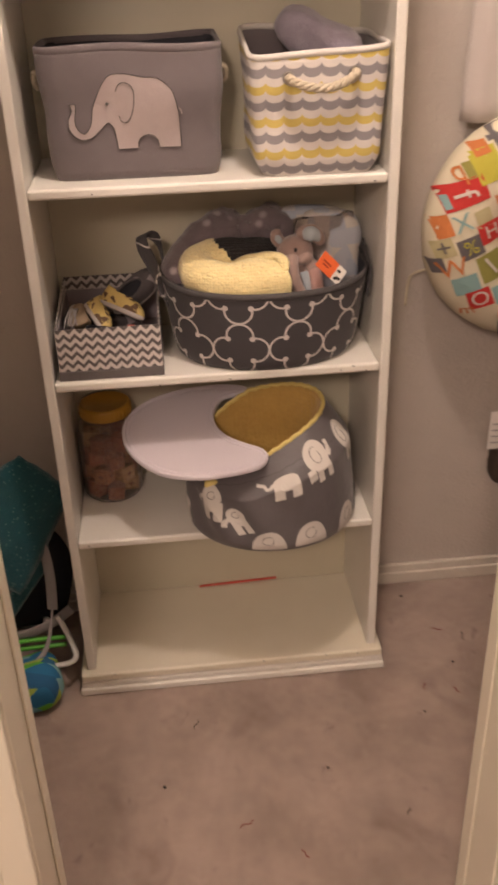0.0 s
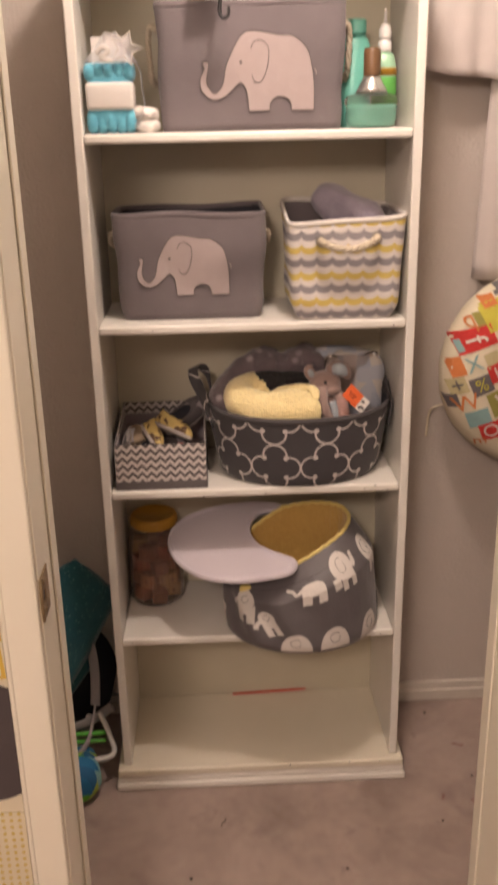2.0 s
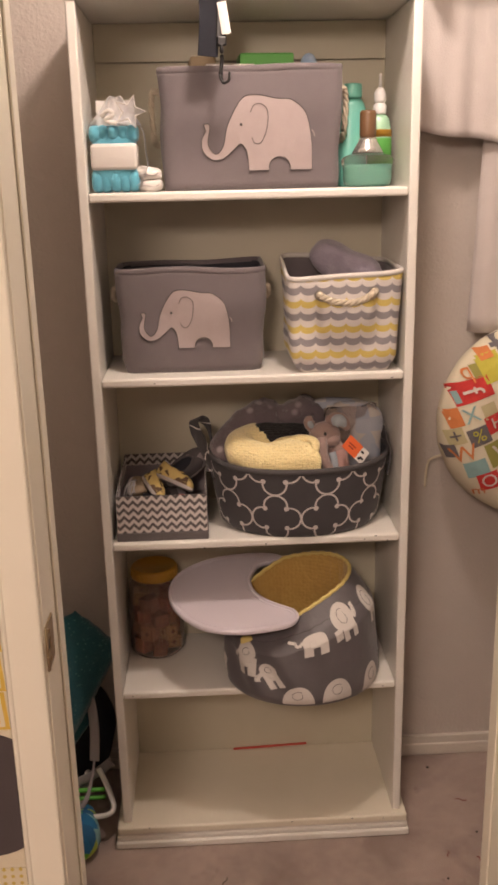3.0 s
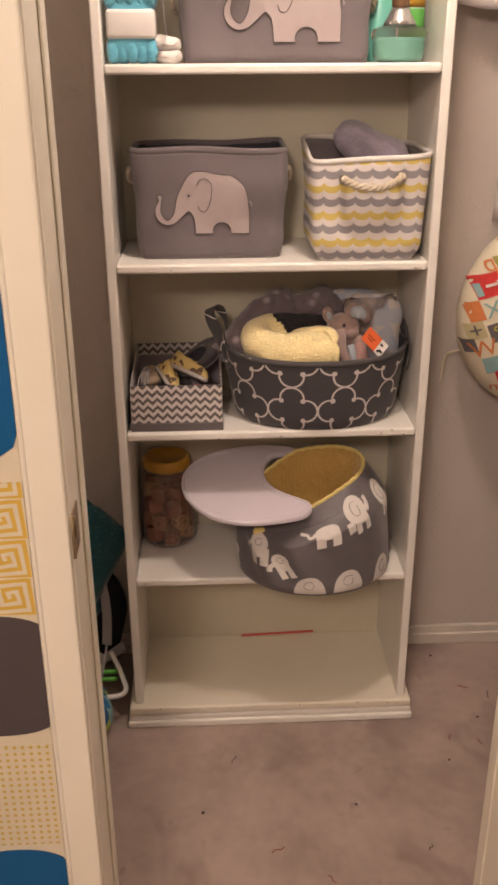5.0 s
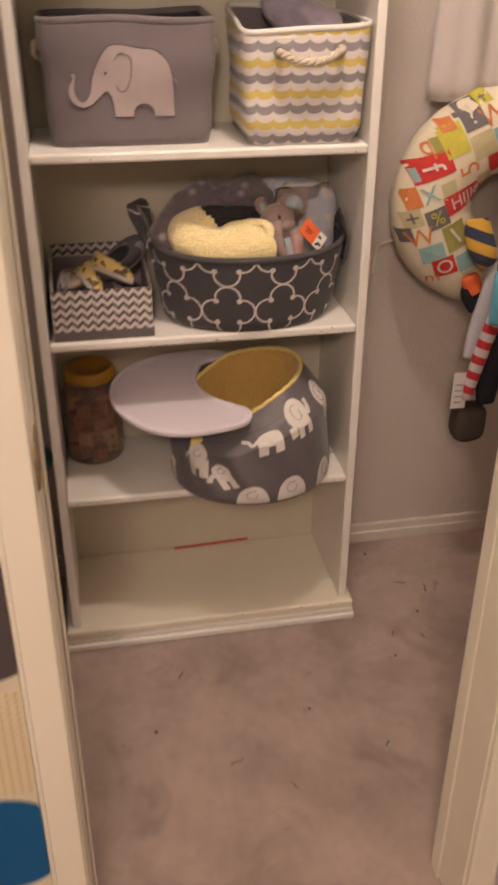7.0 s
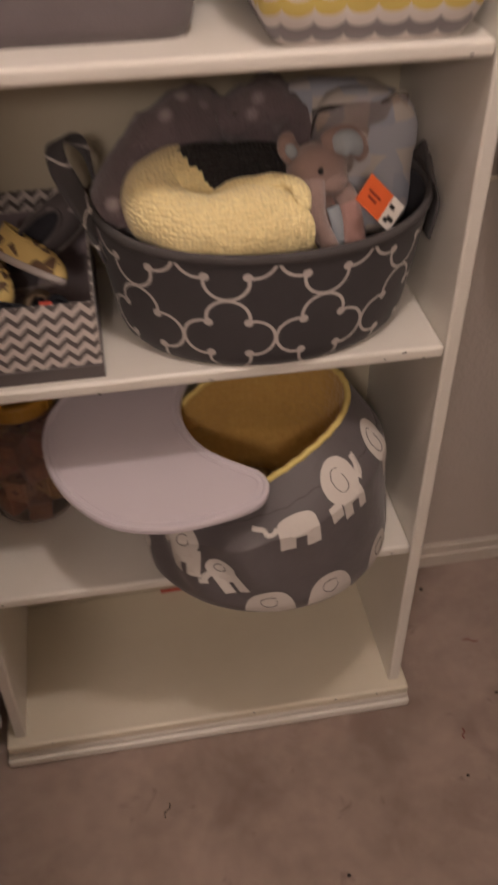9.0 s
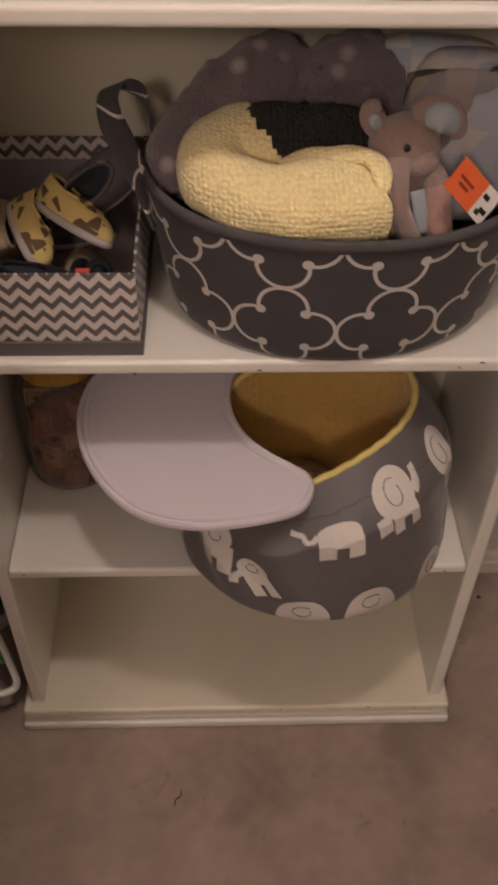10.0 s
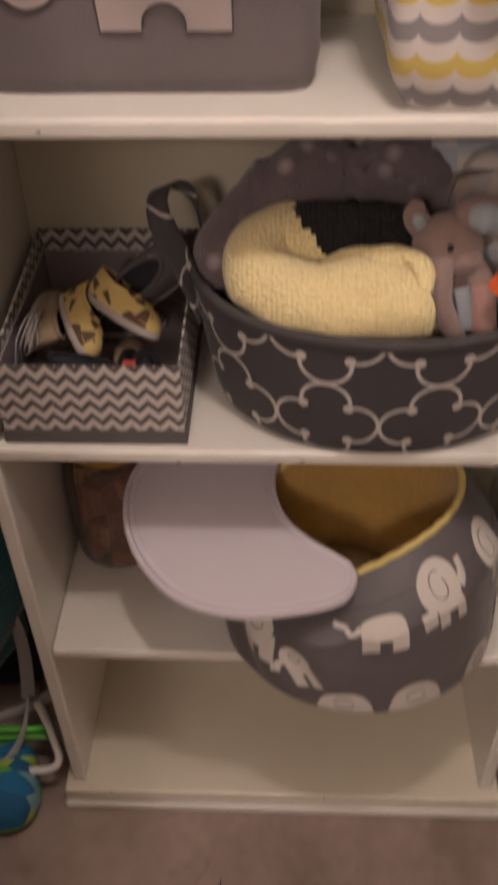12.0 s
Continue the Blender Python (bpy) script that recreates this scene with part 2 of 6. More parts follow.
NAVY = material("navy_webbing", (0.009, 0.010, 0.017), 0.85, None, 80, 0.5, 0.4, 600)
ORANGE = material("orange_card", (0.72, 0.13, 0.03), 0.55, None, 40, 0.2)
WHITECARD = material("white_card", (0.74, 0.70, 0.66), 0.6, None, 40, 0.2)
YLID = material("yellow_plastic", (0.42, 0.22, 0.02), 0.4, None, 20, 0.3)
TURQ = material("turquoise_fleece", (0.14, 0.46, 0.60), 0.95, (0.10, 0.38, 0.52), 70, 0.6, 0.5, 300, sheen=0.4)
TEALP = material("teal_plastic", (0.17, 0.50, 0.41), 0.28, None, 20, 0.3)
GREENP = material("green_label", (0.12, 0.42, 0.08), 0.5, None, 20, 0.3)
BROWN = material("brown_glaze", (0.16, 0.085, 0.04), 0.35, None, 30, 0.5)
TEALCLOTH = spotted("teal_speckled_cloth", (0.008, 0.098, 0.125), (0.10, 0.22, 0.23), 90, 0.14, 0.08)
FOREST = patches("blue_green_cloth", [(0.02, 0.16, 0.34), (0.14, 0.46, 0.04), (0.16, 0.36, 0.42), (0.40, 0.50, 0.08), (0.02, 0.12, 0.26), (0.24, 0.44, 0.46)], 30, stretch=(0.5, 1.5, 0.6))
STRAP = material("grey_webbing", (0.36, 0.34, 0.34), 0.9, None, 60, 0.5, 0.4, 500)
ENAMEL = material("white_enamel", (0.72, 0.70, 0.68), 0.3, None, 20, 0.3)
BRASS = material("worn_brass", (0.42, 0.32, 0.19), 0.42, (0.25, 0.18, 0.1), 60, 0.7, 0.1, 200, metal=0.85)
RED = material("red_tape", (0.62, 0.09, 0.06), 0.5, None, 50, 0.4)
SHIRT = material("off_white_cotton", (0.54, 0.49, 0.465), 0.95, (0.48, 0.43, 0.405), 30, 0.5, 0.3, 300, sheen=0.2)
CREAM = material("cream_cotton", (0.73, 0.665, 0.51), 0.95, (0.67, 0.60, 0.45), 30, 0.5, 0.3, 400)


def clear(name, tint, rough=0.08):
    m = bpy.data.materials.new(name)
    m.use_nodes = True
    b = m.node_tree.nodes["Principled BSDF"]
    b.inputs["Base Color"].default_value = rgb(tint)
    b.inputs["Roughness"].default_value = rough
    b.inputs["Transmission Weight"].default_value = 0.95
    b.inputs["IOR"].default_value = 1.2
    return m


CLEAR = clear("clear_plastic", (0.93, 0.86, 0.82))


# ---- building helpers ----
def mesh_of(name, bm, mat, smooth=False):
    me = bpy.data.meshes.new(name)
    bm.normal_update()
    bm.to_mesh(me)
    bm.free()
    if smooth:
        for p in me.polygons:
            p.use_smooth = True
    for one in mat if isinstance(mat, (list, tuple)) else (mat,):
        me.materials.append(one)
    return me


def part(name, bm, mat, parent=None, label="", smooth=False):
    ob = new(name, mesh_of(name, bm, mat, smooth))
    if parent:
        ob.parent = parent
    return tagged(ob, label)


def thing(name, place=(0, 0, 0), turn=0, label="", category="", group="", kind=""):
    ob = new(name)
    ob.matrix_basis = pose(*place, 0, 0, turn)
    return tagged(ob, label, category, group, kind)


def box(x0, x1, y0, y1, z0, z1, bevel=0.0, segments=2, bm=None):
    """A box between two corners, its edges rounded."""
    b = bmesh.new()
    vs = [b.verts.new((x, y, z)) for x in (x0, x1) for y in (y0, y1) for z in (z0, z1)]
    for f in ((0, 1, 3, 2), (4, 6, 7, 5), (0, 4, 5, 1), (2, 3, 7, 6), (0, 2, 6, 4), (1, 5, 7, 3)):
        b.faces.new([vs[i] for i in f])
    if bevel:
        bmesh.ops.bevel(b, geom=b.edges[:], offset=bevel, segments=segments, affect="EDGES", profile=0.5)
    if bm is None:
        return b
    return join(bm, b)


def join(bm, other):
    me = bpy.data.meshes.new("joined")
    other.to_mesh(me)
    other.free()
    bm.from_mesh(me)
    bpy.data.meshes.remove(me)
    return bm


def revolve(profile, n=48, ax=1.0, ay=1.0, bm=None, close_top=False):
    """A turned form from (radius, height) pairs; ax and ay stretch it."""
    b = bm or bmesh.new()
    rings = [[b.verts.new((r * ax * math.cos(2 * math.pi * i / n), r * ay * math.sin(2 * math.pi * i / n), z)) for i in range(n)] for r, z in profile]
    for lo, hi in zip(rings, rings[1:]):
        for i in range(n):
            b.faces.new((lo[i], lo[(i + 1) % n], hi[(i + 1) % n], hi[i]))
    b.faces.new(rings[0][::-1])
    if close_top:
        b.faces.new(rings[-1])
    return b


def spline(points, steps=8, closed=False):
    """A smooth line through the points."""
    ps = [Vector(p) for p in points]
    n, out = len(ps), []
    for i in range(n if closed else n - 1):
        if closed:
            a, b, c, d = ps[i - 1], ps[i], ps[(i + 1) % n], ps[(i + 2) % n]
        else:
            a, b, c, d = ps[max(i - 1, 0)], ps[i], ps[i + 1], ps[min(i + 2, n - 1)]
        for k in range(steps):
            t = k / steps
            out.append(0.5 * (2 * b + (c - a) * t + (2 * a - 5 * b + 4 * c - d) * t * t + (3 * b - a - 3 * c + d) * t**3))
    return out if closed else out + [ps[-1]]


def tube(points, radius, n=10, closed=False, bm=None, flat=1.0, up=(0, 0, 1)):
    """A round or flattened bar along points; radius is a number or a function of the way along it (0 to 1)."""
    b = bm or bmesh.new()
    ps = [Vector(p) for p in points]
    rings, m = [], len(ps)
    for i, p in enumerate(ps):
        ahead = (ps[(i + 1) % m] - ps[i - 1]) if closed else ps[min(i + 1, m - 1)] - ps[max(i - 1, 0)]
        ahead.normalize()
        side = ahead.cross(Vector(up))
        side = side.normalized() if side.length > 1e-4 else Vector((1, 0, 0))
        top = side.cross(ahead)
        r = radius(i / (m - 1)) if callable(radius) else radius
        rings.append([b.verts.new(p + side * (r * math.cos(2 * math.pi * k / n)) + top * (r * flat * math.sin(2 * math.pi * k / n))) for k in range(n)])
    for i in range(m if closed else m - 1):
        lo, hi = rings[i], rings[(i + 1) % m]
        for k in range(n):
            b.faces.new((lo[k], lo[(k + 1) % n], hi[(k + 1) % n], hi[k]))
    if not closed:
        b.faces.new(rings[0][::-1]), b.faces.new(rings[-1])
    return b


def blob(centre, size, square=2.0, rough=0.0, seed=0, n=28, m=18, turn=(0, 0, 0), freq=14.0, bm=None):
    """A soft stuffed form: an ellipsoid (square 2) to a cushioned block (square 5), with uneven folds."""
    b = bm or bmesh.new()
    rot = Euler([radians(a) for a in turn]).to_matrix()

    def at(th, ph):
        d = Vector((math.cos(ph) * math.cos(th), math.cos(ph) * math.sin(th), math.sin(ph)))
        k = (abs(d.x) ** square + abs(d.y) ** square + abs(d.z) ** square) ** (-1 / square)
        p = Vector((d.x * k * size[0], d.y * k * size[1], d.z * k * size[2]))
        if rough:
            p += d * rough * noise.noise(p * freq + Vector((seed * 7.1, seed * 3.3, seed)))
        return Vector(centre) + rot @ p

    rings = [[b.verts.new(at(2 * math.pi * i / n, -math.pi / 2 + math.pi * j / m)) for i in range(n)] for j in range(1, m)]
    lo, hi = b.verts.new(at(0, -math.pi / 2)), b.verts.new(at(0, math.pi / 2))
    for r0, r1 in zip(rings, rings[1:]):
        for i in range(n):
            b.faces.new((r0[i], r0[(i + 1) % n], r1[(i + 1) % n], r1[i]))
    for i in range(n):
        b.faces.new((lo, rings[0][(i + 1) % n], rings[0][i]))
        b.faces.new((hi, rings[-1][i], rings[-1][(i + 1) % n]))
    return b


def sheet(at, nu, nv, thick=0.002, bm=None):
    """A thin curved sheet: at(u, v) gives its places, u and v from 0 to 1."""
    b = bmesh.new()
    g = [[b.verts.new(at(i / nu, j / nv)) for j in range(nv + 1)] for i in range(nu + 1)]
    for i in range(nu):
        for j in range(nv):
            b.faces.new((g[i][j], g[i + 1][j], g[i + 1][j + 1], g[i][j + 1]))
    b.normal_update()
    bmesh.ops.solidify(b, geom=b.faces[:], thickness=thick)
    return b if bm is None else join(bm, b)


def flat_shape(outline, cuts=0, depth=0.0):
    """A filled flat shape in x and z from its outline, facing -y; depth makes it a slab that comes forward."""
    b = bmesh.new()
    vs = [b.verts.new((p[0], 0, p[1])) for p in outline]
    b.faces.new(vs)
    b.normal_update()
    if depth:
        r = bmesh.ops.extrude_face_region(b, geom=b.faces[:])
        for v in r["geom"]:
            if isinstance(v, bmesh.types.BMVert):
                v.co.y -= depth
    b.normal_update()
    bmesh.ops.triangulate(b, faces=b.faces[:])
    if cuts:
        bmesh.ops.subdivide_edges(b, edges=b.edges[:], cuts=cuts)
        bmesh.ops.triangulate(b, faces=b.faces[:])
    bmesh.ops.recalc_face_normals(b, faces=b.faces[:])
    return b


def bend(bm, f):
    for v in bm.verts:
        v.co = f(v.co.copy())
    return bm


def uvs(ob, f):
    """Lays out a cloth's print: f turns a place on the mesh into print coordinates."""
    me = ob.data
    layer = me.uv_layers.new(name="print")
    for loop in me.loops:
        layer.data[loop.index].uv = f(me.vertices[loop.vertex_index].co)
    return ob


def words(text, size, centre=True):
    """Letters as a flat mesh in x and y."""
    cu = bpy.data.curves.new("letters", "FONT")
    cu.body, cu.size = text, size
    cu.align_x, cu.align_y = "CENTER", "CENTER"
    cu.resolution_u = 3
    ob = bpy.data.objects.new("letters", cu)
    me = ob.to_mesh()
    b = bmesh.new()
    b.from_mesh(me)
    ob.to_mesh_clear()
    bpy.data.objects.remove(ob)
    bpy.data.curves.remove(cu)
    return b


# ---- the closet and the doorway ----
L, R, BACKY, FRONT0, FRONT1, TOP = -1.0, 1.25, 0.305, -0.70, -0.815, 2.44
JL, JR, DOOR_H = -0.306, 0.302, 2.04


def structure(name, bm, mat, label, category):
    return tagged(part(name, bm, mat), label, category, "", "structure")


structure("floor", box(-2.6, 2.6, -3.9, 0.45, -0.1, 0), CARPET, "mauve-beige worn cut-pile carpet with stains", "carpet")
structure("wall_back", box(-1.12, 1.37, BACKY, BACKY + 0.11, 0, TOP), WALL, "beige orange-peel painted closet back wall", "wall")
structure("wall_left", box(L - 0.1, L, FRONT0, BACKY - 0.002, 0, TOP), WALL, "beige painted closet side wall", "wall")
structure("wall_right", box(R, R + 0.1, FRONT0, BACKY - 0.002, 0, TOP), WALL, "beige painted closet side wall", "wall")
b = box(-2.6, JL - 0.02, FRONT1, FRONT0, 0, TOP)
box(JR + 0.02, 2.6, FRONT1, FRONT0, 0, TOP, bm=b)
box(JL - 0.02, JR + 0.02, FRONT1, FRONT0, DOOR_H + 0.02, TOP, bm=b)
structure("wall_front", b, WALL, "beige painted wall with the closet doorway", "wall")
structure("ceiling", box(-2.6, 2.6, -3.9, 0.45, TOP, TOP + 0.1), CEIL, "off-white textured ceiling", "ceiling")
structure("wall_room_left", box(-2.7, -2.6, -3.9, FRONT0, 0, TOP), WALL, "beige painted bedroom wall", "wall")
structure("wall_room_right", box(2.6, 2.7, -3.9, FRONT0, 0, TOP), WALL, "beige painted bedroom wall", "wall")
structure("wall_room_back", box(-2.6, 2.6, -4.0, -3.9, 0, TOP), WALL, "beige painted bedroom wall", "wall")


# ---- doorway trim ----
frame_l = structure("door_frame", box(JL - 0.018, JL, FRONT1, FRONT0, 0, DOOR_H, 0.002), TRIM, "cream painted door jambs and head of the closet doorway", "door frame")
part("jamb", box(JR, JR + 0.018, FRONT1, FRONT0, 0, DOOR_H, 0.002), TRIM, frame_l)
part("head_jamb", box(JL - 0.018, JR + 0.018, FRONT1, FRONT0, DOOR_H + 0.001, DOOR_H + 0.019), TRIM, frame_l)
for x0, x1 in ((JL + 0.0005, JL + 0.004), (JR - 0.004, JR - 0.0005)):
    part("door_stop", box(x0, x1, FRONT1 + 0.082, FRONT0 - 0.002, 0, DOOR_H, 0.0015, 2), TRIM, frame_l)


def casing(x, sign, y, out):
    """A moulded casing beside the opening: a flat board with a rounded inner bead and a thicker outer edge."""
    a, b = sorted((x, x + sign * 0.049))
    y0, y1 = sorted((y, y + out * 0.012))
    bm = box(a, b, y0, y1, 0, DOOR_H + 0.06, 0.003, 2)
    for off, w, t in ((0.0405, 0.008, 0.0145),):
        c0, c1 = sorted((x + sign * off, x + sign * (off + w)))
        d0, d1 = sorted((y + out * 0.001, y + out * t))
        box(c0, c1, d0, d1, 0, DOOR_H + 0.06, 0.0045, 3, bm=bm)
    return bm


for side, sx in ((JL - 0.002, -1), (JR + 0.002, 1)):
    for y, out in ((FRONT1, -1), (FRONT0, 1)):
        structure("trim", casing(side, sx, y, out), TRIM, "cream painted moulded door casing", "door casing")
for y, out in ((FRONT1, -1), (FRONT0, 1)):
    y0, y1 = sorted((y, y + out * 0.012))
    structure("trim", box(JL - 0.004, JR + 0.004, y0, y1, DOOR_H + 0.006, DOOR_H + 0.06, 0.004), TRIM, "cream painted head casing", "door casing")

strike = thing("strike_plate", (JL, FRONT1 + 0.016, 0.984), 0, "worn brass strike plate set in the painted jamb", "strike plate")
bm = box(-0.0005, 0.0022, -0.016, 0.030, -0.03, -0.008, 0.0008)
box(-0.0005, 0.0022, -0.016, 0.030, 0.008, 0.03, 0.0008, bm=bm)
box(-0.0005, 0.0022, -0.016, -0.006, -0.009, 0.009, 0.0008, bm=bm)
box(-0.0005, 0.0022, 0.008, 0.030, -0.009, 0.009, 0.0008, bm=bm)
part("plate", bm, BRASS, strike)
part("lip", tube(spline([(0.0015, -0.014, -0.028), (0.003, -0.022, -0.014), (0.003, -0.024, 0), (0.003, -0.022, 0.014), (0.0015, -0.014, 0.028)], 5), 0.0022, 8), BRASS, strike)
# thin black slab in place of the shaded depth of the latch hole
part("latch_hole_dark", box(-0.0004, 0.0008, -0.006, 0.008, -0.008, 0.008), BLACK, strike)
for z in (-0.019, 0.019):
    part("screw", bend(revolve([(0.0035, 0), (0.0035, 0.001), (0.002, 0.0016)], 12, close_top=True), lambda p, z=z: Vector((0.0022 + p.z, p.x, p.y + z))), BRASS, strike)

# ---- baseboards ----
def baseboard(x0, x1):
    bm = box(x0, x1, BACKY - 0.012, BACKY, 0, 0.058, 0.002)
    box(x0, x1, BACKY - 0.016, BACKY - 0.001, 0, 0.036, 0.004, 3, bm=bm)
    return bm


BASEPAINT = material("baseboard_paint", (0.64, 0.59, 0.52), 0.45, (0.54, 0.49, 0.43), 14, 0.7, 0.1, 60)
structure("baseboard", baseboard(L, R), BASEPAINT, "cream painted moulded baseboard along the back wall", "baseboard")

# ---- the bookcase ----
SH = [0.061, 0.415, 0.783, 1.148, 1.519]
CW, SIDE, DEPTH = 0.315, 0.019, 0.275
case = thing("bookcase", (0, 0, 0), 0, "tall white painted wooden bookcase with five bays, standing on carpet", "bookcase")
for sx in (-1, 1):
    x0, x1 = sorted((sx * CW, sx * (CW + SIDE)))
    part("side_panel", box(x0, x1, 0.0, DEPTH + 0.006, SH[0] + 0.0005, 1.862, 0.0035, 3), SHELF, case)
part("back_panel", box(-CW + 0.0005, CW - 0.0005, DEPTH, DEPTH + 0.006, SH[0] + 0.001, 1.782), BACK, case, "thin cream-painted back board, colour darkened for the shade in the bays")
part("back_panel", box(-CW + 0.0005, CW - 0.0005, DEPTH - 0.006, DEPTH + 0.004, 1.784, 1.861, 0.0015), BACK, case, "thin cream-painted back board, colour darkened for the shade in the bays")
for z in SH[1:]:
    part("shelf", box(-CW + 0.0005, CW - 0.0005, 0.0005, DEPTH - 0.0005, z - 0.0185, z, 0.0055, 4), SHELF, case)
part("top_board", box(-CW - SIDE - 0.004, CW + SIDE + 0.004, -0.006, DEPTH + 0.012, 1.8625, 1.882, 0.006, 4), SHELF, case)
part("bottom_board", box(-CW - SIDE - 0.014, CW + SIDE + 0.014, -0.017, DEPTH + 0.006, 0.0405, SH[0], 0.005, 3), material("yellowed_paint", (0.80, 0.745, 0.62), 0.36, (0.72, 0.66, 0.53), 8, 0.7, 0.10, 90), case, "yellowed white bottom board")
bm = box(-CW - SIDE - 0.014, CW + SIDE + 0.014, -0.010, 0.004, 0.0, 0.0395)
box(-CW - SIDE - 0.020, CW + SIDE + 0.020, -0.018, -0.0005, 0.0, 0.020, 0.005, 3, bm=bm)
box(-CW - SIDE - 0.017, CW + SIDE + 0.017, -0.014, -0.0005, 0.0188, 0.034, 0.005, 3, bm=bm)
part("plinth", bm, SHELF, case, "moulded white base board")
for sx in (-1, 1):
    x0, x1 = sorted((sx * (CW + SIDE), sx * (CW + SIDE + 0.014)))
    part("plinth_return", box(x0, x1, 0.0045, DEPTH, 0.0, 0.039, 0.003), SHELF, case)
for x, z, w in ((0.262, 0.7795, 0.0035), (0.02, 0.7705, 0.003), (0.215, 0.0565, 0.003), (0.238, 0.7725, 0.0022), (0.288, 0.768, 0.0026), (-0.115, 0.7665, 0.002), (-0.272, 0.0575, 0.0022), (0.29, 0.0535, 0.0026), (0.07, 0.0555, 0.002), (0.285, 0.4035, 0.0022), (-0.293, 0.4055, 0.0024), (-0.205, 1.137, 0.0022), (0.29, 1.1345, 0.002)):
    part("paint_chip", blob((x, 0.0006 if z > 0.1 else -0.0168, z), (w, 0.0005, 0.0009), 2.2, 0.001, int(w * 999), 10, 6), STITCH, case, "chipped paint showing dark wood")
tape = thing("red_tape_strip", (0.05, DEPTH - 0.004, SH[0]), 0, "thin red tape strip lying at the back of the lowest shelf", "tape")
part("strip", bend(box(-0.112, 0.086, -0.003, 0.002, 0.0003, 0.0045, 0.0006), lambda p: p + Vector((0, 0, 0.007 * (p.x + 0.112) / 0.198))), RED, tape)


# ---- the two grey bins with an appliqué ----
def elephant_outline():
    """The side of a standing elephant with a curled trunk, one unit wide, from trunk tip to tail."""
    trunk = [(0.03, 0.42), (0.085, 0.405), (0.066, 0.25), (0.13, 0.155), (0.2, 0.23), (0.24, 0.41), (0.36, 0.63), (0.48, 0.672)]
    back = [(0.68, 0.634), (0.8, 0.622), (0.92, 0.51), (0.965, 0.33)]
    top = [tuple(p[:2]) for p in spline([(x, z, 0) for x, z in trunk + back], 6)]
    arch = [(0.69 + 0.092 * math.cos(a), 0.03 + 0.092 * math.sin(a)) for a in (math.pi * k / 10 for k in range(11))]
    legs = [(0.976, 0.2), (0.976, 0.0), (0.782, 0.0)] + arch + [(0.598, 0.0), (0.42, 0.0), (0.41, 0.12)]
    under = [tuple(p[:2]) for p in spline([(x, z, 0) for x, z in ((0.398, 0.19), (0.35, 0.24), (0.29, 0.19), (0.2, 0.115), (0.1, 0.105), (0.02, 0.18), (0.012, 0.28), (0.05, 0.36))], 5)]
    return [(x, 0.935 * z) for x, z in top + legs + under]


def bin_wall(w, d, h, flare, seed, sag=0.006, square=9, tuck=0.10):
    """The height h body of a soft box-shaped bin, w by d at the rim, as a function of the way round and up."""
    def at(a, t, inset=0.0):
        c, s = math.cos(a), math.sin(a)
        k = (abs(c) ** square + abs(s) ** square) ** (-1 / square)
        grow = 1 - flare * (1 - t) - tuck * max(0, 0.12 - t) / 0.12
        x, y = c * k * (w / 2 * grow - inset), s * k * (d / 2 * grow - inset)
        n = noise.noise(Vector((x * 9, y * 9, t * 2.2 + seed * 5)))
        push = 0.012 * n * math.sin(math.pi * min(1, max(0, t)))
        return Vector((x + push * c, y + push * s, h * t + sag * noise.noise(Vector((x * 7, y * 7, seed))) * max(0, (t - 0.4) / 0.6) ** 1.5))
    return at


def soft_bin(at, mat, lining, floor_z, n=72, m=14, rim=0.012):
    b = bmesh.new()
    levels = [(j / m, 0.0) for j in range(m + 1)]
    inner = [(1.0, 0.004)] + [(j / m, 0.005) for j in range(m - 1, -1, -3)]
    rings = []
    for t, i in levels + inner:
        rings.append([b.verts.new(at(2 * math.pi * (k + 0.5) / n, max(t, 0.0), i) + Vector((0, 0, 0.004 if (i and t < 0.1) else 0))) for k in range(n)])
    for q, (lo, hi) in enumerate(zip(rings, rings[1:])):
        for k in range(n):
            f = b.faces.new((lo[k], lo[(k + 1) % n], hi[(k + 1) % n], hi[k]))
            f.material_index = 1 if q > m else 0
    b.faces.new(rings[0][::-1])
    b.faces.new(rings[-1]).material_index = 1
    return b


def rope(points, r, parent, label=""):
    """A twisted rope of three strands."""
    ps = spline(points, 10)
    bm = bmesh.new()
    for k in range(3):
        line = []
        for i, p in enumerate(ps):
            ahead = (ps[min(i + 1, len(ps) - 1)] - ps[max(i - 1, 0)]).normalized()
            s = ahead.cross(Vector((0.3, 1, 0.2))).normalized()
            t = s.cross(ahead)
            a = i * 0.55 + k * 2.094
            line.append(p + s * (r * 0.5 * math.cos(a)) + t * (r * 0.5 * math.sin(a)))
        tube(line, r * 0.56, 7, bm=bm)
    return part("rope_handle", bm, ROPE, parent, label, True)


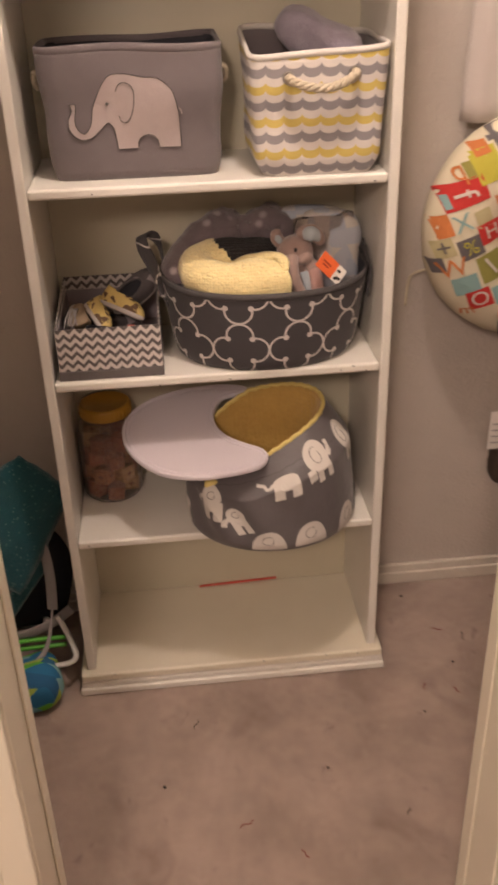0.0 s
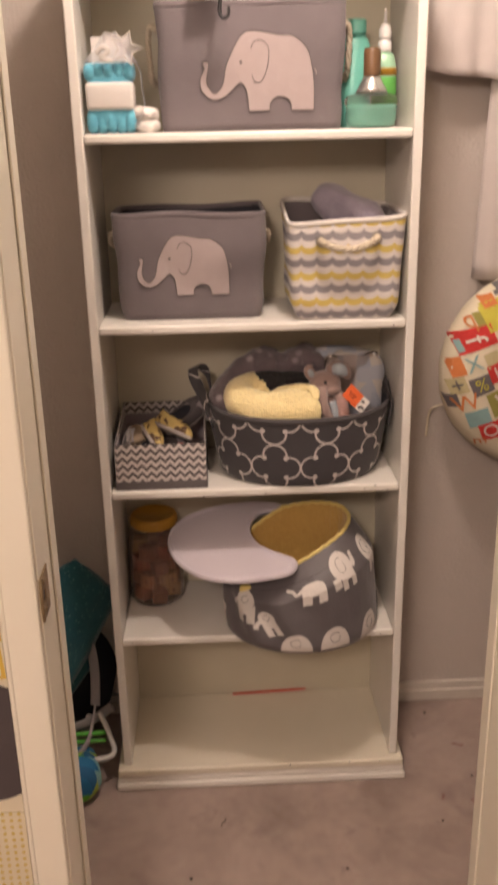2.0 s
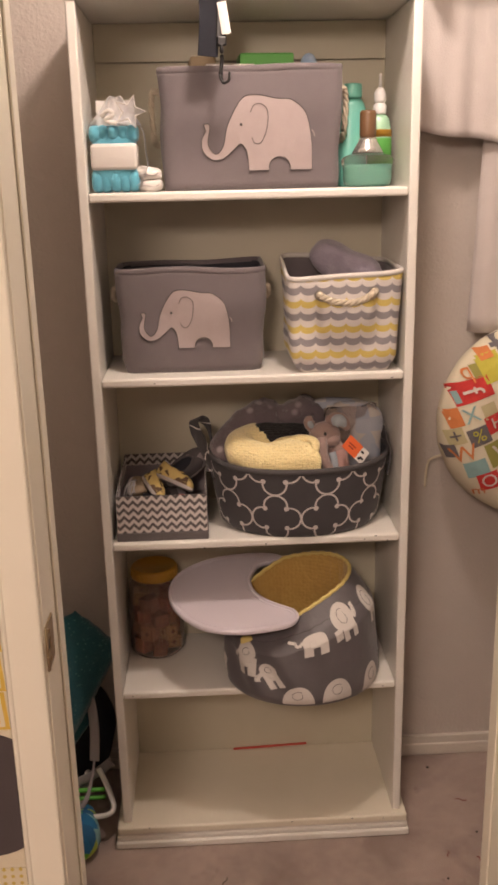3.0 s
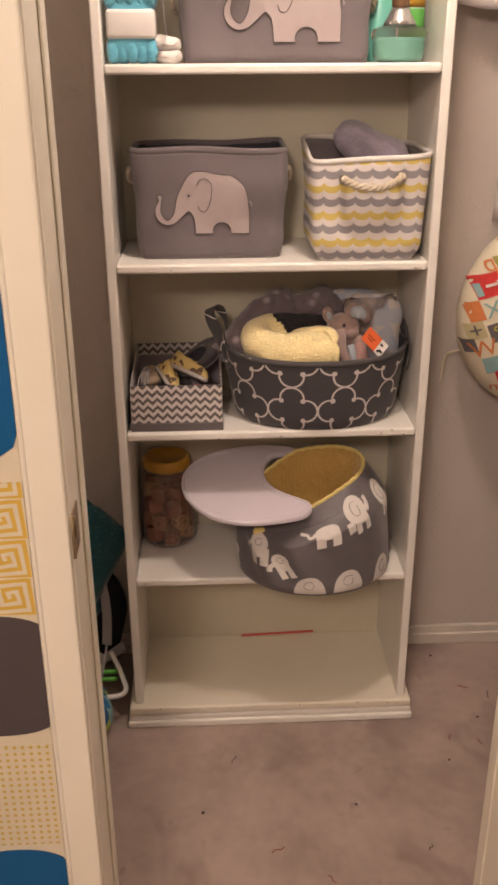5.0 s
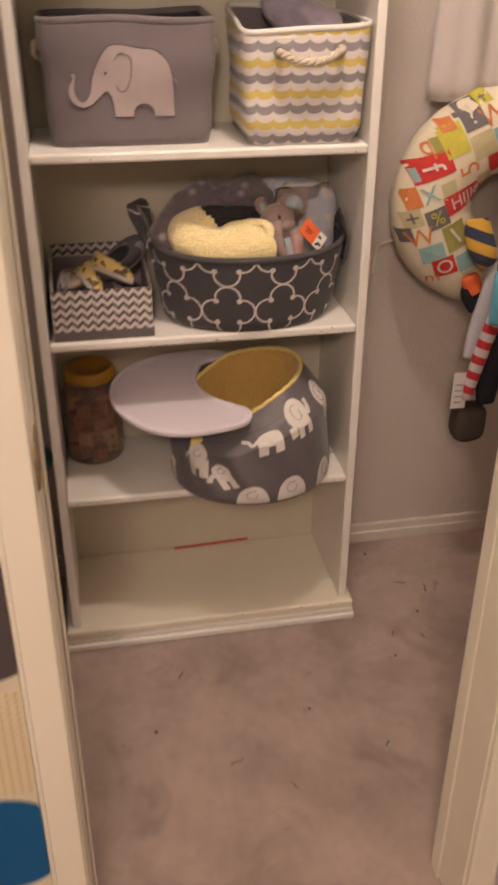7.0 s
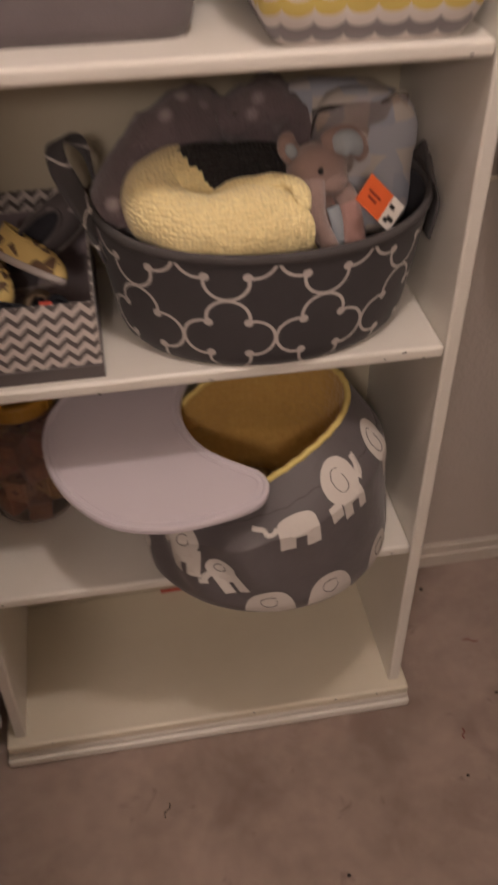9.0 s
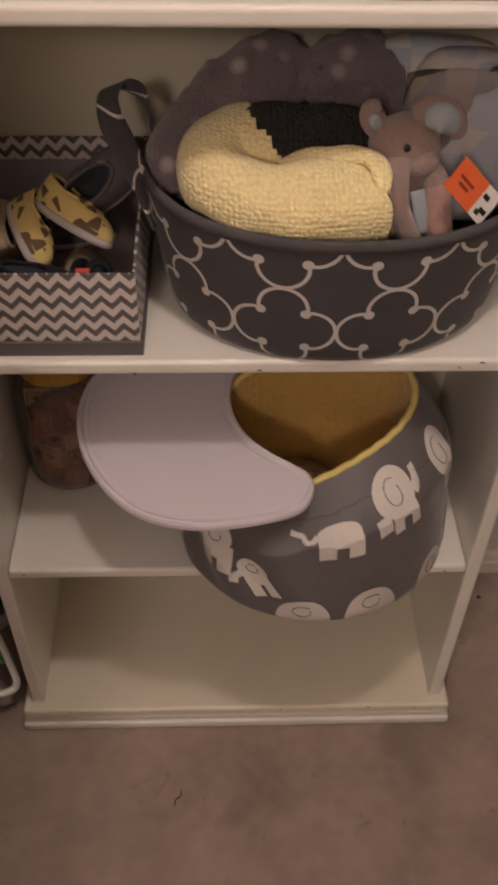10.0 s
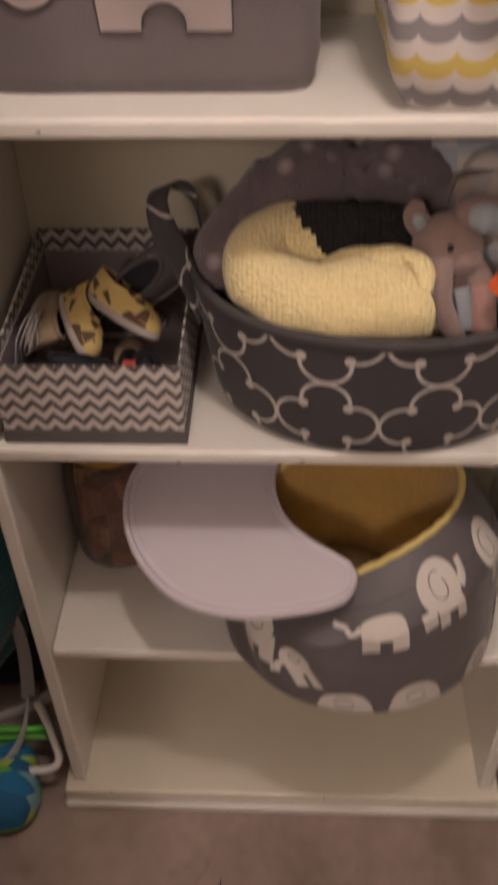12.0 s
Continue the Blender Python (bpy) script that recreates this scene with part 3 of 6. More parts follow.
def elephant_bin(place, turn, w, d, h, flare, seed, size, ex, ez, label, square=9, tuck=0.10):
    ob = thing("fabric_bin", place, turn, label, "storage bin", "grey elephant bins")
    at = bin_wall(w, d, h, flare, seed, 0.006, square, tuck)
    part("body", soft_bin(at, GREY, LINING, 0), (GREY, LINING), ob, "grey felt body", True)
    ps = [at(2 * math.pi * (k + 0.5) / 72, 1.0, 0.002) for k in range(72)]
    ps = [p - Vector((0, 0, 0.005)) for p in ps]
    part("rim_binding", tube(ps, 0.0034, 10, True, flat=2.1), GREY, ob, "flat sewn rim band", True)

    def front(x, z, out):
        t = z / h
        grow = 1 - flare * (1 - t) - tuck * max(0, 0.12 - t) / 0.12
        n = noise.noise(Vector((x * 9, -d / 2 * grow * 9, t * 2.2 + seed * 5)))
        return Vector((x, -(d / 2 * grow + 0.012 * n * math.sin(math.pi * min(1, max(0, t)))) - out, z))

    shape = [(ex + size * x, ez + size * z) for x, z in elephant_outline()]
    pb = bend(flat_shape(shape, 2, 0.0012), lambda p: front(p.x, p.z, 0.0008 - p.y + 0.0012 * noise.noise(Vector((p.x * 38, p.z * 38 + p.x * 20, seed)))))
    pb.normal_update()
    for e in pb.edges:
        e.smooth = len(e.link_faces) == 2 and e.calc_face_angle() < 0.7
    part("elephant_patch", pb, FELT, ob, "pale pinkish-grey felt elephant patch", True)
    edge = [front(x, z, 0.0024) for x, z in shape]
    part("patch_stitching", tube(edge, 0.0008, 4, True), STITCH, ob)
    ear = [(0.44, 0.52), (0.47, 0.58), (0.53, 0.59), (0.585, 0.54), (0.59, 0.44), (0.565, 0.32), (0.52, 0.245), (0.47, 0.25), (0.45, 0.30)]
    part("ear_seam", tube([front(ex + size * p.x, ez + size * p.y * 0.935, 0.0032) for p in spline([(x, z, 0) for x, z in ear], 5)], 0.0007, 5), STITCH, ob)
    part("eye", blob(front(ex + size * 0.355, ez + size * 0.385, 0.003), (0.0026, 0.001, 0.0026), n=10, m=6), STITCH, ob)
    tail = [(0.972, 0.33), (0.99, 0.31), (0.995, 0.28)]
    part("tail_seam", tube([front(ex + size * p.x, ez + size * p.y, 0.002) for p in spline([(x, z, 0) for x, z in tail], 4)], 0.0012, 5), FELT, ob)
    return ob


low = elephant_bin((-0.124, 0.150, SH[3]), 0, 0.314, 0.205, 0.218, 0.035, 2, 0.196, -0.112, 0.052, "slouching grey felt bin with an elephant patch, nearly empty", 11, 0.05)
for sx in (-1, 1):
    rope([(sx * 0.146, -0.050, 0.172), (sx * 0.160, -0.050, 0.175), (sx * 0.165, -0.040, 0.164), (sx * 0.162, -0.030, 0.150), (sx * 0.146, -0.026, 0.146)], 0.0058, low)
high = elephant_bin((0.008, 0.148, SH[4]), 0, 0.364, 0.21, 0.230, 0.02, 5, 0.226, -0.101, 0.036, "upright grey felt bin with an elephant patch, brim full", 18, 0.02)
for sx in (-1, 1):
    rope([(sx * 0.176, -0.04, 0.185), (sx * 0.192, -0.036, 0.192), (sx * 0.198, -0.025, 0.165), (sx * 0.196, -0.015, 0.11), (sx * 0.192, 0.01, 0.092), (sx * 0.176, 0.02, 0.10)], 0.0065, high)
bm = blob((-0.16, 0.15, SH[3] + 0.155), (0.08, 0.07, 0.055), 3, 0.02, 3)
tagged(part("folded_garment", bm, material("blue_cloth", (0.02, 0.05, 0.22), 0.9, None, 40, 0.5, 0.3, 300), None, "", True), "dark blue cloth folded inside the felt bin", "garment")

# contents of the upper bin
KRAFT = material("kraft_card", (0.40, 0.31, 0.20), 0.8, None, 40, 0.5)
for x, y, w, d, z0, z1, m, name, lab, cat in (
    (-0.085, 0.15, 0.05, 0.09, 0.01, 0.256, KRAFT, "card_box", "tan cardboard box standing in the felt bin", "box"),
    (0.045, 0.17, 0.11, 0.07, 0.01, 0.262, GREENP, "green_box", "green printed box standing in the felt bin", "box"),
    (-0.03, 0.12, 0.10, 0.05, 0.01, 0.238, WHITECARD, "white_packet", "white packet standing in the felt bin", "packet"),
):
    ob = thing(name, (x, y, SH[4]), 4, lab, cat)
    part("carton", box(-w / 2, w / 2, -d / 2, d / 2, z0, z1, 0.002), m, ob)
    part("flap", box(-w / 2 + 0.002, w / 2 - 0.002, -d / 2 + 0.002, d / 2 - 0.002, z1 + 0.0004, z1 + 0.002), CREAM if m is KRAFT else m, ob)
tagged(part("blue_pouch", blob((0.132, 0.14, SH[4] + 0.207), (0.017, 0.022, 0.052), 2.2, 0.012, 8), material("light_blue_film", (0.2, 0.36, 0.6), 0.35, (0.6, 0.66, 0.75), 50, 0.8), None, "", True), "blue and white plastic pouch sticking out of the bin", "pouch")

# ---- the scalloped basket ----
sb = thing("canvas_basket", (0.1915, 0.1015, SH[3]), 0, "square canvas basket printed with yellow and grey scalloped waves", "basket")
at_s = bin_wall(0.240, 0.218, 0.210, 0.095, 9, 0.004)


def at_sb(a, t, inset=0.0):
    p = at_s(a, t, inset)
    if t > 0.5:
        p.z += 0.036 * (t - 0.5) * (p.y / 0.107) * (0.6 - 0.4 * p.x / 0.119)
    return p


body = part("body", soft_bin(at_sb, SCALLOP, GREY, 0), (SCALLOP, GREY), sb, "scallop-printed canvas body", True)
uvs(body, lambda p: ((p.x + math.copysign(max(0, p.y + 0.085), p.x)) / 0.031, (p.z - 0.039) / 0.053))
ps = [at_sb(2 * math.pi * (k + 0.5) / 72, 1.0, 0.002) for k in range(72)]
part("rim_binding", tube(ps, 0.0045, 8, True, flat=1.3), WHITEPRINT, sb, "white and grey rim binding", True)
rope([(-0.055, -0.112, 0.163), (-0.053, -0.126, 0.162), (-0.03, -0.130, 0.152), (0.005, -0.132, 0.148), (0.035, -0.130, 0.156), (0.054, -0.126, 0.168), (0.056, -0.112, 0.168)], 0.0075, sb, "thick cream rope handle")
for x, z in ((-0.055, 0.163), (0.056, 0.168)):
    part("eyelet", bend(tube([(0.009 * math.cos(a), 0.009 * math.sin(a), 0) for a in (2 * math.pi * k / 16 for k in range(16))], 0.0018, 6, True), lambda p, x=x, z=z: Vector((x + p.x, -0.1085 + p.z, z + p.y))), material("dull_steel", (0.4, 0.38, 0.36), 0.35, None, 40, 0.3, metal=0.9), sb, "metal eyelet")
LILAC = material("lilac_grey_fleece", (0.36, 0.32, 0.39), 0.95, (0.25, 0.22, 0.275), 55, 0.9, 0.6, 220, sheen=0.4)
bm = blob((0.0, 0.0, 0.142), (0.088, 0.036, 0.037), 2.8, 0.018, 4, turn=(8, 32, -22))
bend(bm, lambda p: p + Vector((0.212, 0.128, SH[3] + 0.061)))
tagged(part("rolled_blanket", bm, LILAC, None, "", True), "lilac-grey fleece blanket rolled up in the canvas basket", "blanket")
bm = blob((0.125, 0.15, SH[3] + 0.135), (0.035, 0.05, 0.03), 2.4, 0.012, 6)
tagged(part("folded_cloth", bm, BROWN, None, "", True), "brown cloth tucked in the canvas basket", "cloth")

# ---- the photo box with shoes ----
pb = thing("photo_box", (-0.205, 0.1415, SH[2]), 0, "open card photo box printed with grey zigzags", "box")
W, D, H = 0.098, 0.128, 0.110
part("lid", box(-W - 0.002, W + 0.002, -D - 0.002, D + 0.002, 0.0, 0.019, 0.0015), BOXGREY, pb, "plain dark grey lid used as a base")
for name, (x0, x1, y0, y1) in (("front_wall", (-W, W, -D, -D + 0.0025)), ("back_wall", (-W, W, D - 0.0025, D)), ("side_wall", (-W, -W + 0.0025, -D + 0.003, D - 0.003)), ("side_wall", (W - 0.0025, W, -D + 0.003, D - 0.003))):
    side = name == "side_wall"
    top = {"front_wall": H - 0.006, "back_wall": H + 0.012}
    bm = box(x0, x1, y0, y1, 0.0195, top.get(name, H))
    if side:
        bend(bm, lambda p: Vector((p.x, p.y, p.z if p.z < 0.05 else H + 0.003 + 0.009 * p.y / D)))
    w = part(name, bm, ZIG, pb)
    uvs(w, (lambda p: (p.y / 0.0205, p.z / 0.0176)) if side else (lambda p: (p.x / 0.0205, p.z / 0.0176)))
for x0, x1, y0, y1 in ((-W + 0.0028, W - 0.0028, D - 0.0045, D - 0.0028), (-W + 0.0027, -W + 0.004, -D + 0.003, D - 0.005), (W - 0.004, W - 0.0027, -D + 0.003, D - 0.005)):
    part("inner_wall", box(x0, x1, y0, y1, 0.02, H - 0.016), BOXIN, pb, "mauve-grey inner lining")
part("box_floor", box(-W + 0.003, W - 0.003, -D + 0.003, D - 0.003, 0.0195, 0.022), BOXIN, pb)


def baby_shoe(name, place, rot, scale, upper, sole, label):
    """A small soft shoe: a sole, a rounded toe, heel walls and a dark opening."""
    ob = new(name)
    ob.matrix_basis = pose(*place, *rot) @ Matrix.Scale(scale, 4)
    tagged(ob, label, "shoe", "baby shoes in the box")
    out = lambda a: (0.052 * math.cos(a) * (1 + 0.05 * math.cos(a)), 0.021 * math.sin(a) * (1 + 0.16 * math.cos(a)))
    n, b = 36, bmesh.new()
    rings = []
    for z, k in ((0, 0.93), (0.003, 1.0), (0.007, 1.0), (0.009, 0.96)):
        rings.append([b.verts.new((out(2 * math.pi * i / n)[0] * k, out(2 * math.pi * i / n)[1] * k, z)) for i in range(n)])
    for lo, hi in zip(rings, rings[1:]):
        for i in range(n):
            b.faces.new((lo[i], lo[(i + 1) % n], hi[(i + 1) % n], hi[i]))
    b.faces.new(rings[0][::-1]), b.faces.new(rings[-1])
    part("sole", b, sole, ob, "", True)
    b, rings = bmesh.new(), []
    for j in range(9):
        q = j / 8 * math.pi / 2
        w = (1 - math.cos(q)) ** 0.9
        ring = []
        for i in range(n):
            a = 2 * math.pi * i / n
            x, y = out(a)
            ox, oy = -0.014 + 0.027 * math.cos(a), 0.0125 * math.sin(a)
            lift = 0.023 * math.sin(q) + 0.007 * math.sin(q) * max(0, -math.cos(a))
            wrinkle = 0.0016 * math.sin(q) * noise.noise(Vector((x * 90, y * 90, place[0] * 50)))
            ring.append(b.verts.new((x * 0.98 * (1 - w) + ox * w, y * 0.98 * (1 - w) + oy * w + wrinkle, 0.0092 + lift + wrinkle)))
        rings.append(ring)
    inner = [b.verts.new((-0.014 + (v.co.x + 0.014) * 0.95, v.co.y * 0.92, 0.014)) for v in rings[-1]]
    rings.append(inner)
    for q, (lo, hi) in enumerate(zip(rings, rings[1:])):
        for i in range(n):
            b.faces.new((lo[i], lo[(i + 1) % n], hi[(i + 1) % n], hi[i])).material_index = 1 if q == 8 else 0
    b.faces.new(inner).material_index = 1
    part("upper", b, (upper, LINING), ob, "", True)
    part("cuff", tube([(-0.014 + 0.0275 * math.cos(a), 0.0128 * math.sin(a), 0.0325 + 0.007 * max(0, -math.cos(a))) for a in (2 * math.pi * k / 28 for k in range(28))], 0.0022, 7, True), upper, ob, "", True)
    return ob


GIRAFFE = patches("yellow_animal_print", [(0.66, 0.50, 0.19)] * 4 + [(0.14, 0.085, 0.05)], 85, 0.9)
TAN = material("tan_suede", (0.33, 0.25, 0.17), 0.9, None, 60, 0.5, 0.3, 400)
GSHOE = patches("grey_star_print", [(0.12, 0.105, 0.11)] * 5 + [(0.35, 0.31, 0.32)], 60, 0.9)
WSOLE = material("pale_sole", (0.50, 0.45, 0.43), 0.8, None, 50, 0.4)
z0 = SH[2] + 0.022
for x, y, a, up, so, lab in ((-0.235, 0.09, 84, GSHOE, WSOLE, "dark grey spotted baby shoe with a pale sole"), (-0.175, 0.10, 95, TAN, WSOLE, "tan suede baby shoe with laces"), (-0.205, 0.20, 10, GSHOE, WSOLE, "dark grey spotted baby shoe with a pale sole"), (-0.27, 0.17, 92, TAN, WSOLE, "tan suede baby shoe with laces")):
    baby_shoe("baby_shoe", (x, y, z0), (0, 0, a), 1.1, up, so, lab)
z1 = z0 + 0.048
baby_shoe("baby_shoe", (-0.186, 0.118, z1 + 0.024), (-34, 12, -34), 1.02, GIRAFFE, WSOLE, "yellow animal-print baby shoe with a pale sole")
baby_shoe("baby_shoe", (-0.238, 0.112, z1 + 0.014), (-58, 16, -66), 0.98, GIRAFFE, WSOLE, "yellow animal-print baby shoe lying on its side")
baby_shoe("baby_shoe", (-0.150, 0.176, z1 + 0.040), (38, -30, 30), 1.25, GSHOE, WSOLE, "dark grey spotted baby shoe with a pale sole")
baby_shoe("baby_shoe", (-0.212, 0.040, z1 - 0.006), (0, 4, 6), 0.85, NAVY, LINING, "navy baby shoe with a red tab")
baby_shoe("baby_shoe", (-0.150, 0.062, z1 - 0.020), (0, 0, 100), 0.8, NAVY, LINING, "navy baby shoe with a red tab")
baby_shoe("baby_shoe", (-0.278, 0.125, z1 + 0.012), (70, 0, 86), 1.0, TAN, WSOLE, "tan suede baby shoe with laces")
tag = tagged(part("red_fabric_tab", box(-0.168, -0.154, 0.024, 0.031, z1 - 0.006, z1 + 0.030, 0.0012), RED), "small red fabric tab beside the navy shoe", "tab")
laces = bmesh.new()
for k in range(4):
    tube(spline([(-0.292 + 0.004 * k, 0.06 + 0.01 * k, z1), (-0.287 + 0.006 * k, 0.07 - 0.008 * k, z1 + 0.03), (-0.274 + 0.003 * k, 0.095, z1 + 0.045), (-0.266, 0.07 + 0.02 * k, z1 + 0.02)], 6), 0.0014, 6, bm=laces)
tagged(part("shoe_laces", laces, STRAP, None, "", True), "pale loose shoe laces on the tan shoe", "laces")

# ---- the oval basket and what lies in it ----
OX, OY = 0.104, 0.122
oval = thing("oval_basket", (OX, OY, SH[2]), 0, "oval charcoal canvas basket with a pale quatrefoil lattice, full of blankets", "basket")


def oval_at(a, t, inset=0.0):
    """Way round and way up the oval basket's wall."""
    rx, ry = 0.178 + 0.027 * t**0.8 - inset, 0.127 + 0.016 * t**0.8 - inset
    if t < 0.12:
        k = 1 - 0.05 * (1 - t / 0.12) ** 2
        rx, ry = rx * k, ry * k
    x, y = rx * math.cos(a), ry * math.sin(a)
    lift = 0.012 * math.cos(a) ** 2 + 0.003 * math.sin(3 * a)
    return Vector((x, y, t * (0.150 + lift * 1.6)))


b, n = bmesh.new(), 96
rings = []
for t, i in [(j / 14, 0) for j in range(15)] + [(1.0, 0.004), (0.9, 0.005), (0.5, 0.005), (0.1, 0.006)]:
    rings.append([b.verts.new(oval_at(2 * math.pi * (k / n) + math.pi / 2, t, i) + Vector((0, 0, 0.003 if i and t < 0.2 else 0))) for k in range(n)])
for q, (lo, hi) in enumerate(zip(rings, rings[1:])):
    for k in range(n):
        b.faces.new((lo[k], lo[(k + 1) % n], hi[(k + 1) % n], hi[k])).material_index = 1 if q >= 15 else 0
b.faces.new(rings[0][::-1]), b.faces.new(rings[-1])
body = part("body", b, (QUATRE, LINING), oval, "quatrefoil-printed canvas body", True)


def oval_print(p):
    a = math.atan2(p.y / 0.135, p.x / 0.196)
    d = a + math.pi / 2
    d = (d + math.pi) % (2 * math.pi) - math.pi
    # length round the wall, from the middle of its front
    s = sum(math.hypot(0.196 * math.sin(-math.pi / 2 + d * (k + 0.5) / 8), 0.135 * math.cos(-math.pi / 2 + d * (k + 0.5) / 8)) for k in range(8)) * d / 8
    return ((s + 0.063) / 0.111, (p.z + SH[2] - 0.831) / 0.109)


uvs(body, oval_print)
part("rim_binding", tube([oval_at(2 * math.pi * k / n, 1.0, 0.002) for k in range(n)], 0.005, 8, True, flat=1.5), material("charcoal_binding", (0.075, 0.068, 0.07), 0.85, None, 60, 0.5, 0.3, 500), oval, "charcoal rim binding", True)


def strap_handle(points, half, label, mat=None):
    """A flat strap through (place, width direction) pairs."""
    mid = spline([p for p, w in points], 8)
    wide = spline([w for p, w in points], 8)
    n = len(mid) - 1

    def at(u, v):
        i = min(n, int(round(u * n)))
        return mid[i] + wide[i].normalized() * (half * (2 * v - 1))

    o = part("handle", sheet(at, n, 4, 0.0028), mat or QUATRE, oval, label, True)
    return uvs(o, lambda p: (p.z / 0.09 + 0.28, (p.y + p.x) / 0.10 + 0.1))


strap_handle([((-0.194, -0.032, 0.115), (0.1, 1, 0)), ((-0.205, -0.032, 0.160), (0.4, 0.85, 0.1)), ((-0.221, -0.030, 0.202), (0.6, 0.7, 0.3)), ((-0.233, -0.016, 0.228), (0.6, 0.6, 0.4)), ((-0.229, 0.010, 0.240), (0.8, 0.2, 0.3)), ((-0.212, 0.030, 0.230), (0.6, -0.4, 0.2)), ((-0.200, 0.042, 0.195), (0.2, -0.9, 0)), ((-0.192, 0.046, 0.12), (0, -1, 0))], 0.0145, "quatrefoil-printed strap handle curling outward")
strap_handle([((0.194, -0.045, 0.115), (0.05, 1, 0)), ((0.200, -0.044, 0.160), (0.05, 1, 0.1)), ((0.198, -0.030, 0.186), (0.05, 0.8, 0.5)), ((0.197, 0.0, 0.200), (0.05, 0.1, 1)), ((0.198, 0.030, 0.186), (0.05, -0.8, 0.5)), ((0.200, 0.044, 0.160), (0.05, -1, 0)), ((0.194, 0.046, 0.115), (0.05, -1, 0))], 0.0135, "charcoal strap handle standing upright", material("charcoal_strap", (0.075, 0.068, 0.07), 0.85, None, 60, 0.5, 0.3, 500))

# folded knitted blanket: a yellow roll bent round a charcoal part
kb = thing("knitted_blanket", (OX + 0.002, OY - 0.010, SH[2] - 0.019), 0, "folded knitted blanket, pale yellow with a charcoal block, in the basket", "blanket")
fold = spline([(-0.092, 0.012, 0.206), (-0.114, 0.004, 0.208), (-0.131, -0.018, 0.205), (-0.130, -0.048, 0.197), (-0.102, -0.070, 0.189), (-0.055, -0.080, 0.182), (-0.016, -0.080, 0.180), (0.012, -0.074, 0.184), (0.023, -0.070, 0.185)], 10)
bm = tube(fold, lambda t: 0.038 * (0.96 + 0.05 * math.sin(7 * t)) * min(1, 0.72 + 5 * t, 0.86 + 4 * (1 - t)), 24, flat=1.0)
bend(bm, lambda p: p + Vector((0.004, 0.004, 0.005)) * noise.noise(p * 24))
part("yellow_fold", bm, YKNIT, kb, "pale yellow knitted fold", True)


def flap_at(u, v):
    a = radians(-34 + 96 * v)
    x = -0.105 + 0.130 * u
    r = 0.0325 + 0.0075 * min(1, u / 0.6) * (1 - u ** 4) + 0.003 * u + 0.009 * math.sin(3.1 * u) * (1 - v) ** 2 - 0.012 * max(0, v - 0.35)
    return Vector((x, -0.079 + 0.010 * u * u - r * math.sin(a), 0.182 + 0.003 * u + r * math.cos(a))) + Vector((0.002, 0.002, 0.002)) * noise.noise(Vector((u * 4, v * 4, 3)))


part("yellow_flap", sheet(flap_at, 28, 16, -0.0065), YKNIT, kb, "pale yellow knitted flap folded over the front", True)
lip = spline([(-0.070, -0.046, 0.214), (-0.044, -0.050, 0.222), (-0.014, -0.056, 0.2285), (0.010, -0.060, 0.230), (0.023, -0.074, 0.226), (0.027, -0.096, 0.210)], 8)
part("flap_edge", bend(tube(lip, lambda t: 0.0098 * min(1, 0.4 + 4 * t, 0.5 + 4 * (1 - t)), 12, flat=0.55, up=(0, -0.5, 1)), lambda p: p + Vector((0.002, 0.002, 0.002)) * noise.noise(p * 40)), YKNIT, kb, "folded yellow knit edge", True)
back_roll = spline([(-0.124, -0.006, 0.198), (-0.110, 0.000, 0.205), (-0.060, 0.006, 0.208), (-0.010, 0.008, 0.208), (0.026, 0.006, 0.204), (0.042, 0.004, 0.198)], 12)
for name, mat, lab, keep in (("yellow_end", YKNIT, "pale yellow knitted end of the roll", True), ("charcoal_block", CKNIT, "charcoal ribbed knit block", False)):
    bm = tube(back_roll, lambda t: 0.042 * min(1, 0.55 + 6 * t, 0.6 + 6 * (1 - t)), 40, flat=0.92)
    bend(bm, lambda p: p + Vector((0.003, 0.003, 0.004)) * noise.noise(p * 26))
    edge = lambda p: p.x + 0.112 + 0.9 * min(0, p.y - 0.01) + 0.004 * math.sin(p.y * 900)
    wrong = [f for f in bm.faces if (edge(f.calc_center_median()) < 0) != keep]
    bmesh.ops.delete(bm, geom=wrong, context="FACES")
    part(name, bm, mat, kb, lab, True)
part("blanket_core", blob((-0.03, 0.0, 0.10), (0.115, 0.075, 0.085), 3, 0.006, 13), YKNIT, kb, "", True)

gp = thing("plush_throw", (OX, OY, SH[2]), 0, "grey plush throw with pale spots, bundled in the basket", "blanket")
pts = spline([(-0.160, -0.01, 0.13), (-0.160, 0.022, 0.175), (-0.125, 0.06, 0.202), (-0.06, 0.088, 0.216), (0.0, 0.095, 0.220), (0.045, 0.094, 0.210), (0.075, 0.088, 0.17)], 14)
bm = tube(pts, lambda t: 0.038 + 0.007 * math.sin(19 * t), 32)
bend(bm, lambda p: p + (Vector((0.012, 0.012, 0.011)) * noise.noise(p * 21 + Vector((4, 0, 0)))) + Vector((0.006, 0.006, 0.010)) * noise.noise(p * 55) + Vector((0.0022, 0.0022, 0.0022)) * noise.noise(p * 160))
part("upper_roll", bm, GPLUSH, gp, "", True)
part("lower_bundle", blob((-0.05, 0.07, 0.11), (0.11, 0.045, 0.08), 3, 0.012, 21), GPLUSH, gp, "", True)

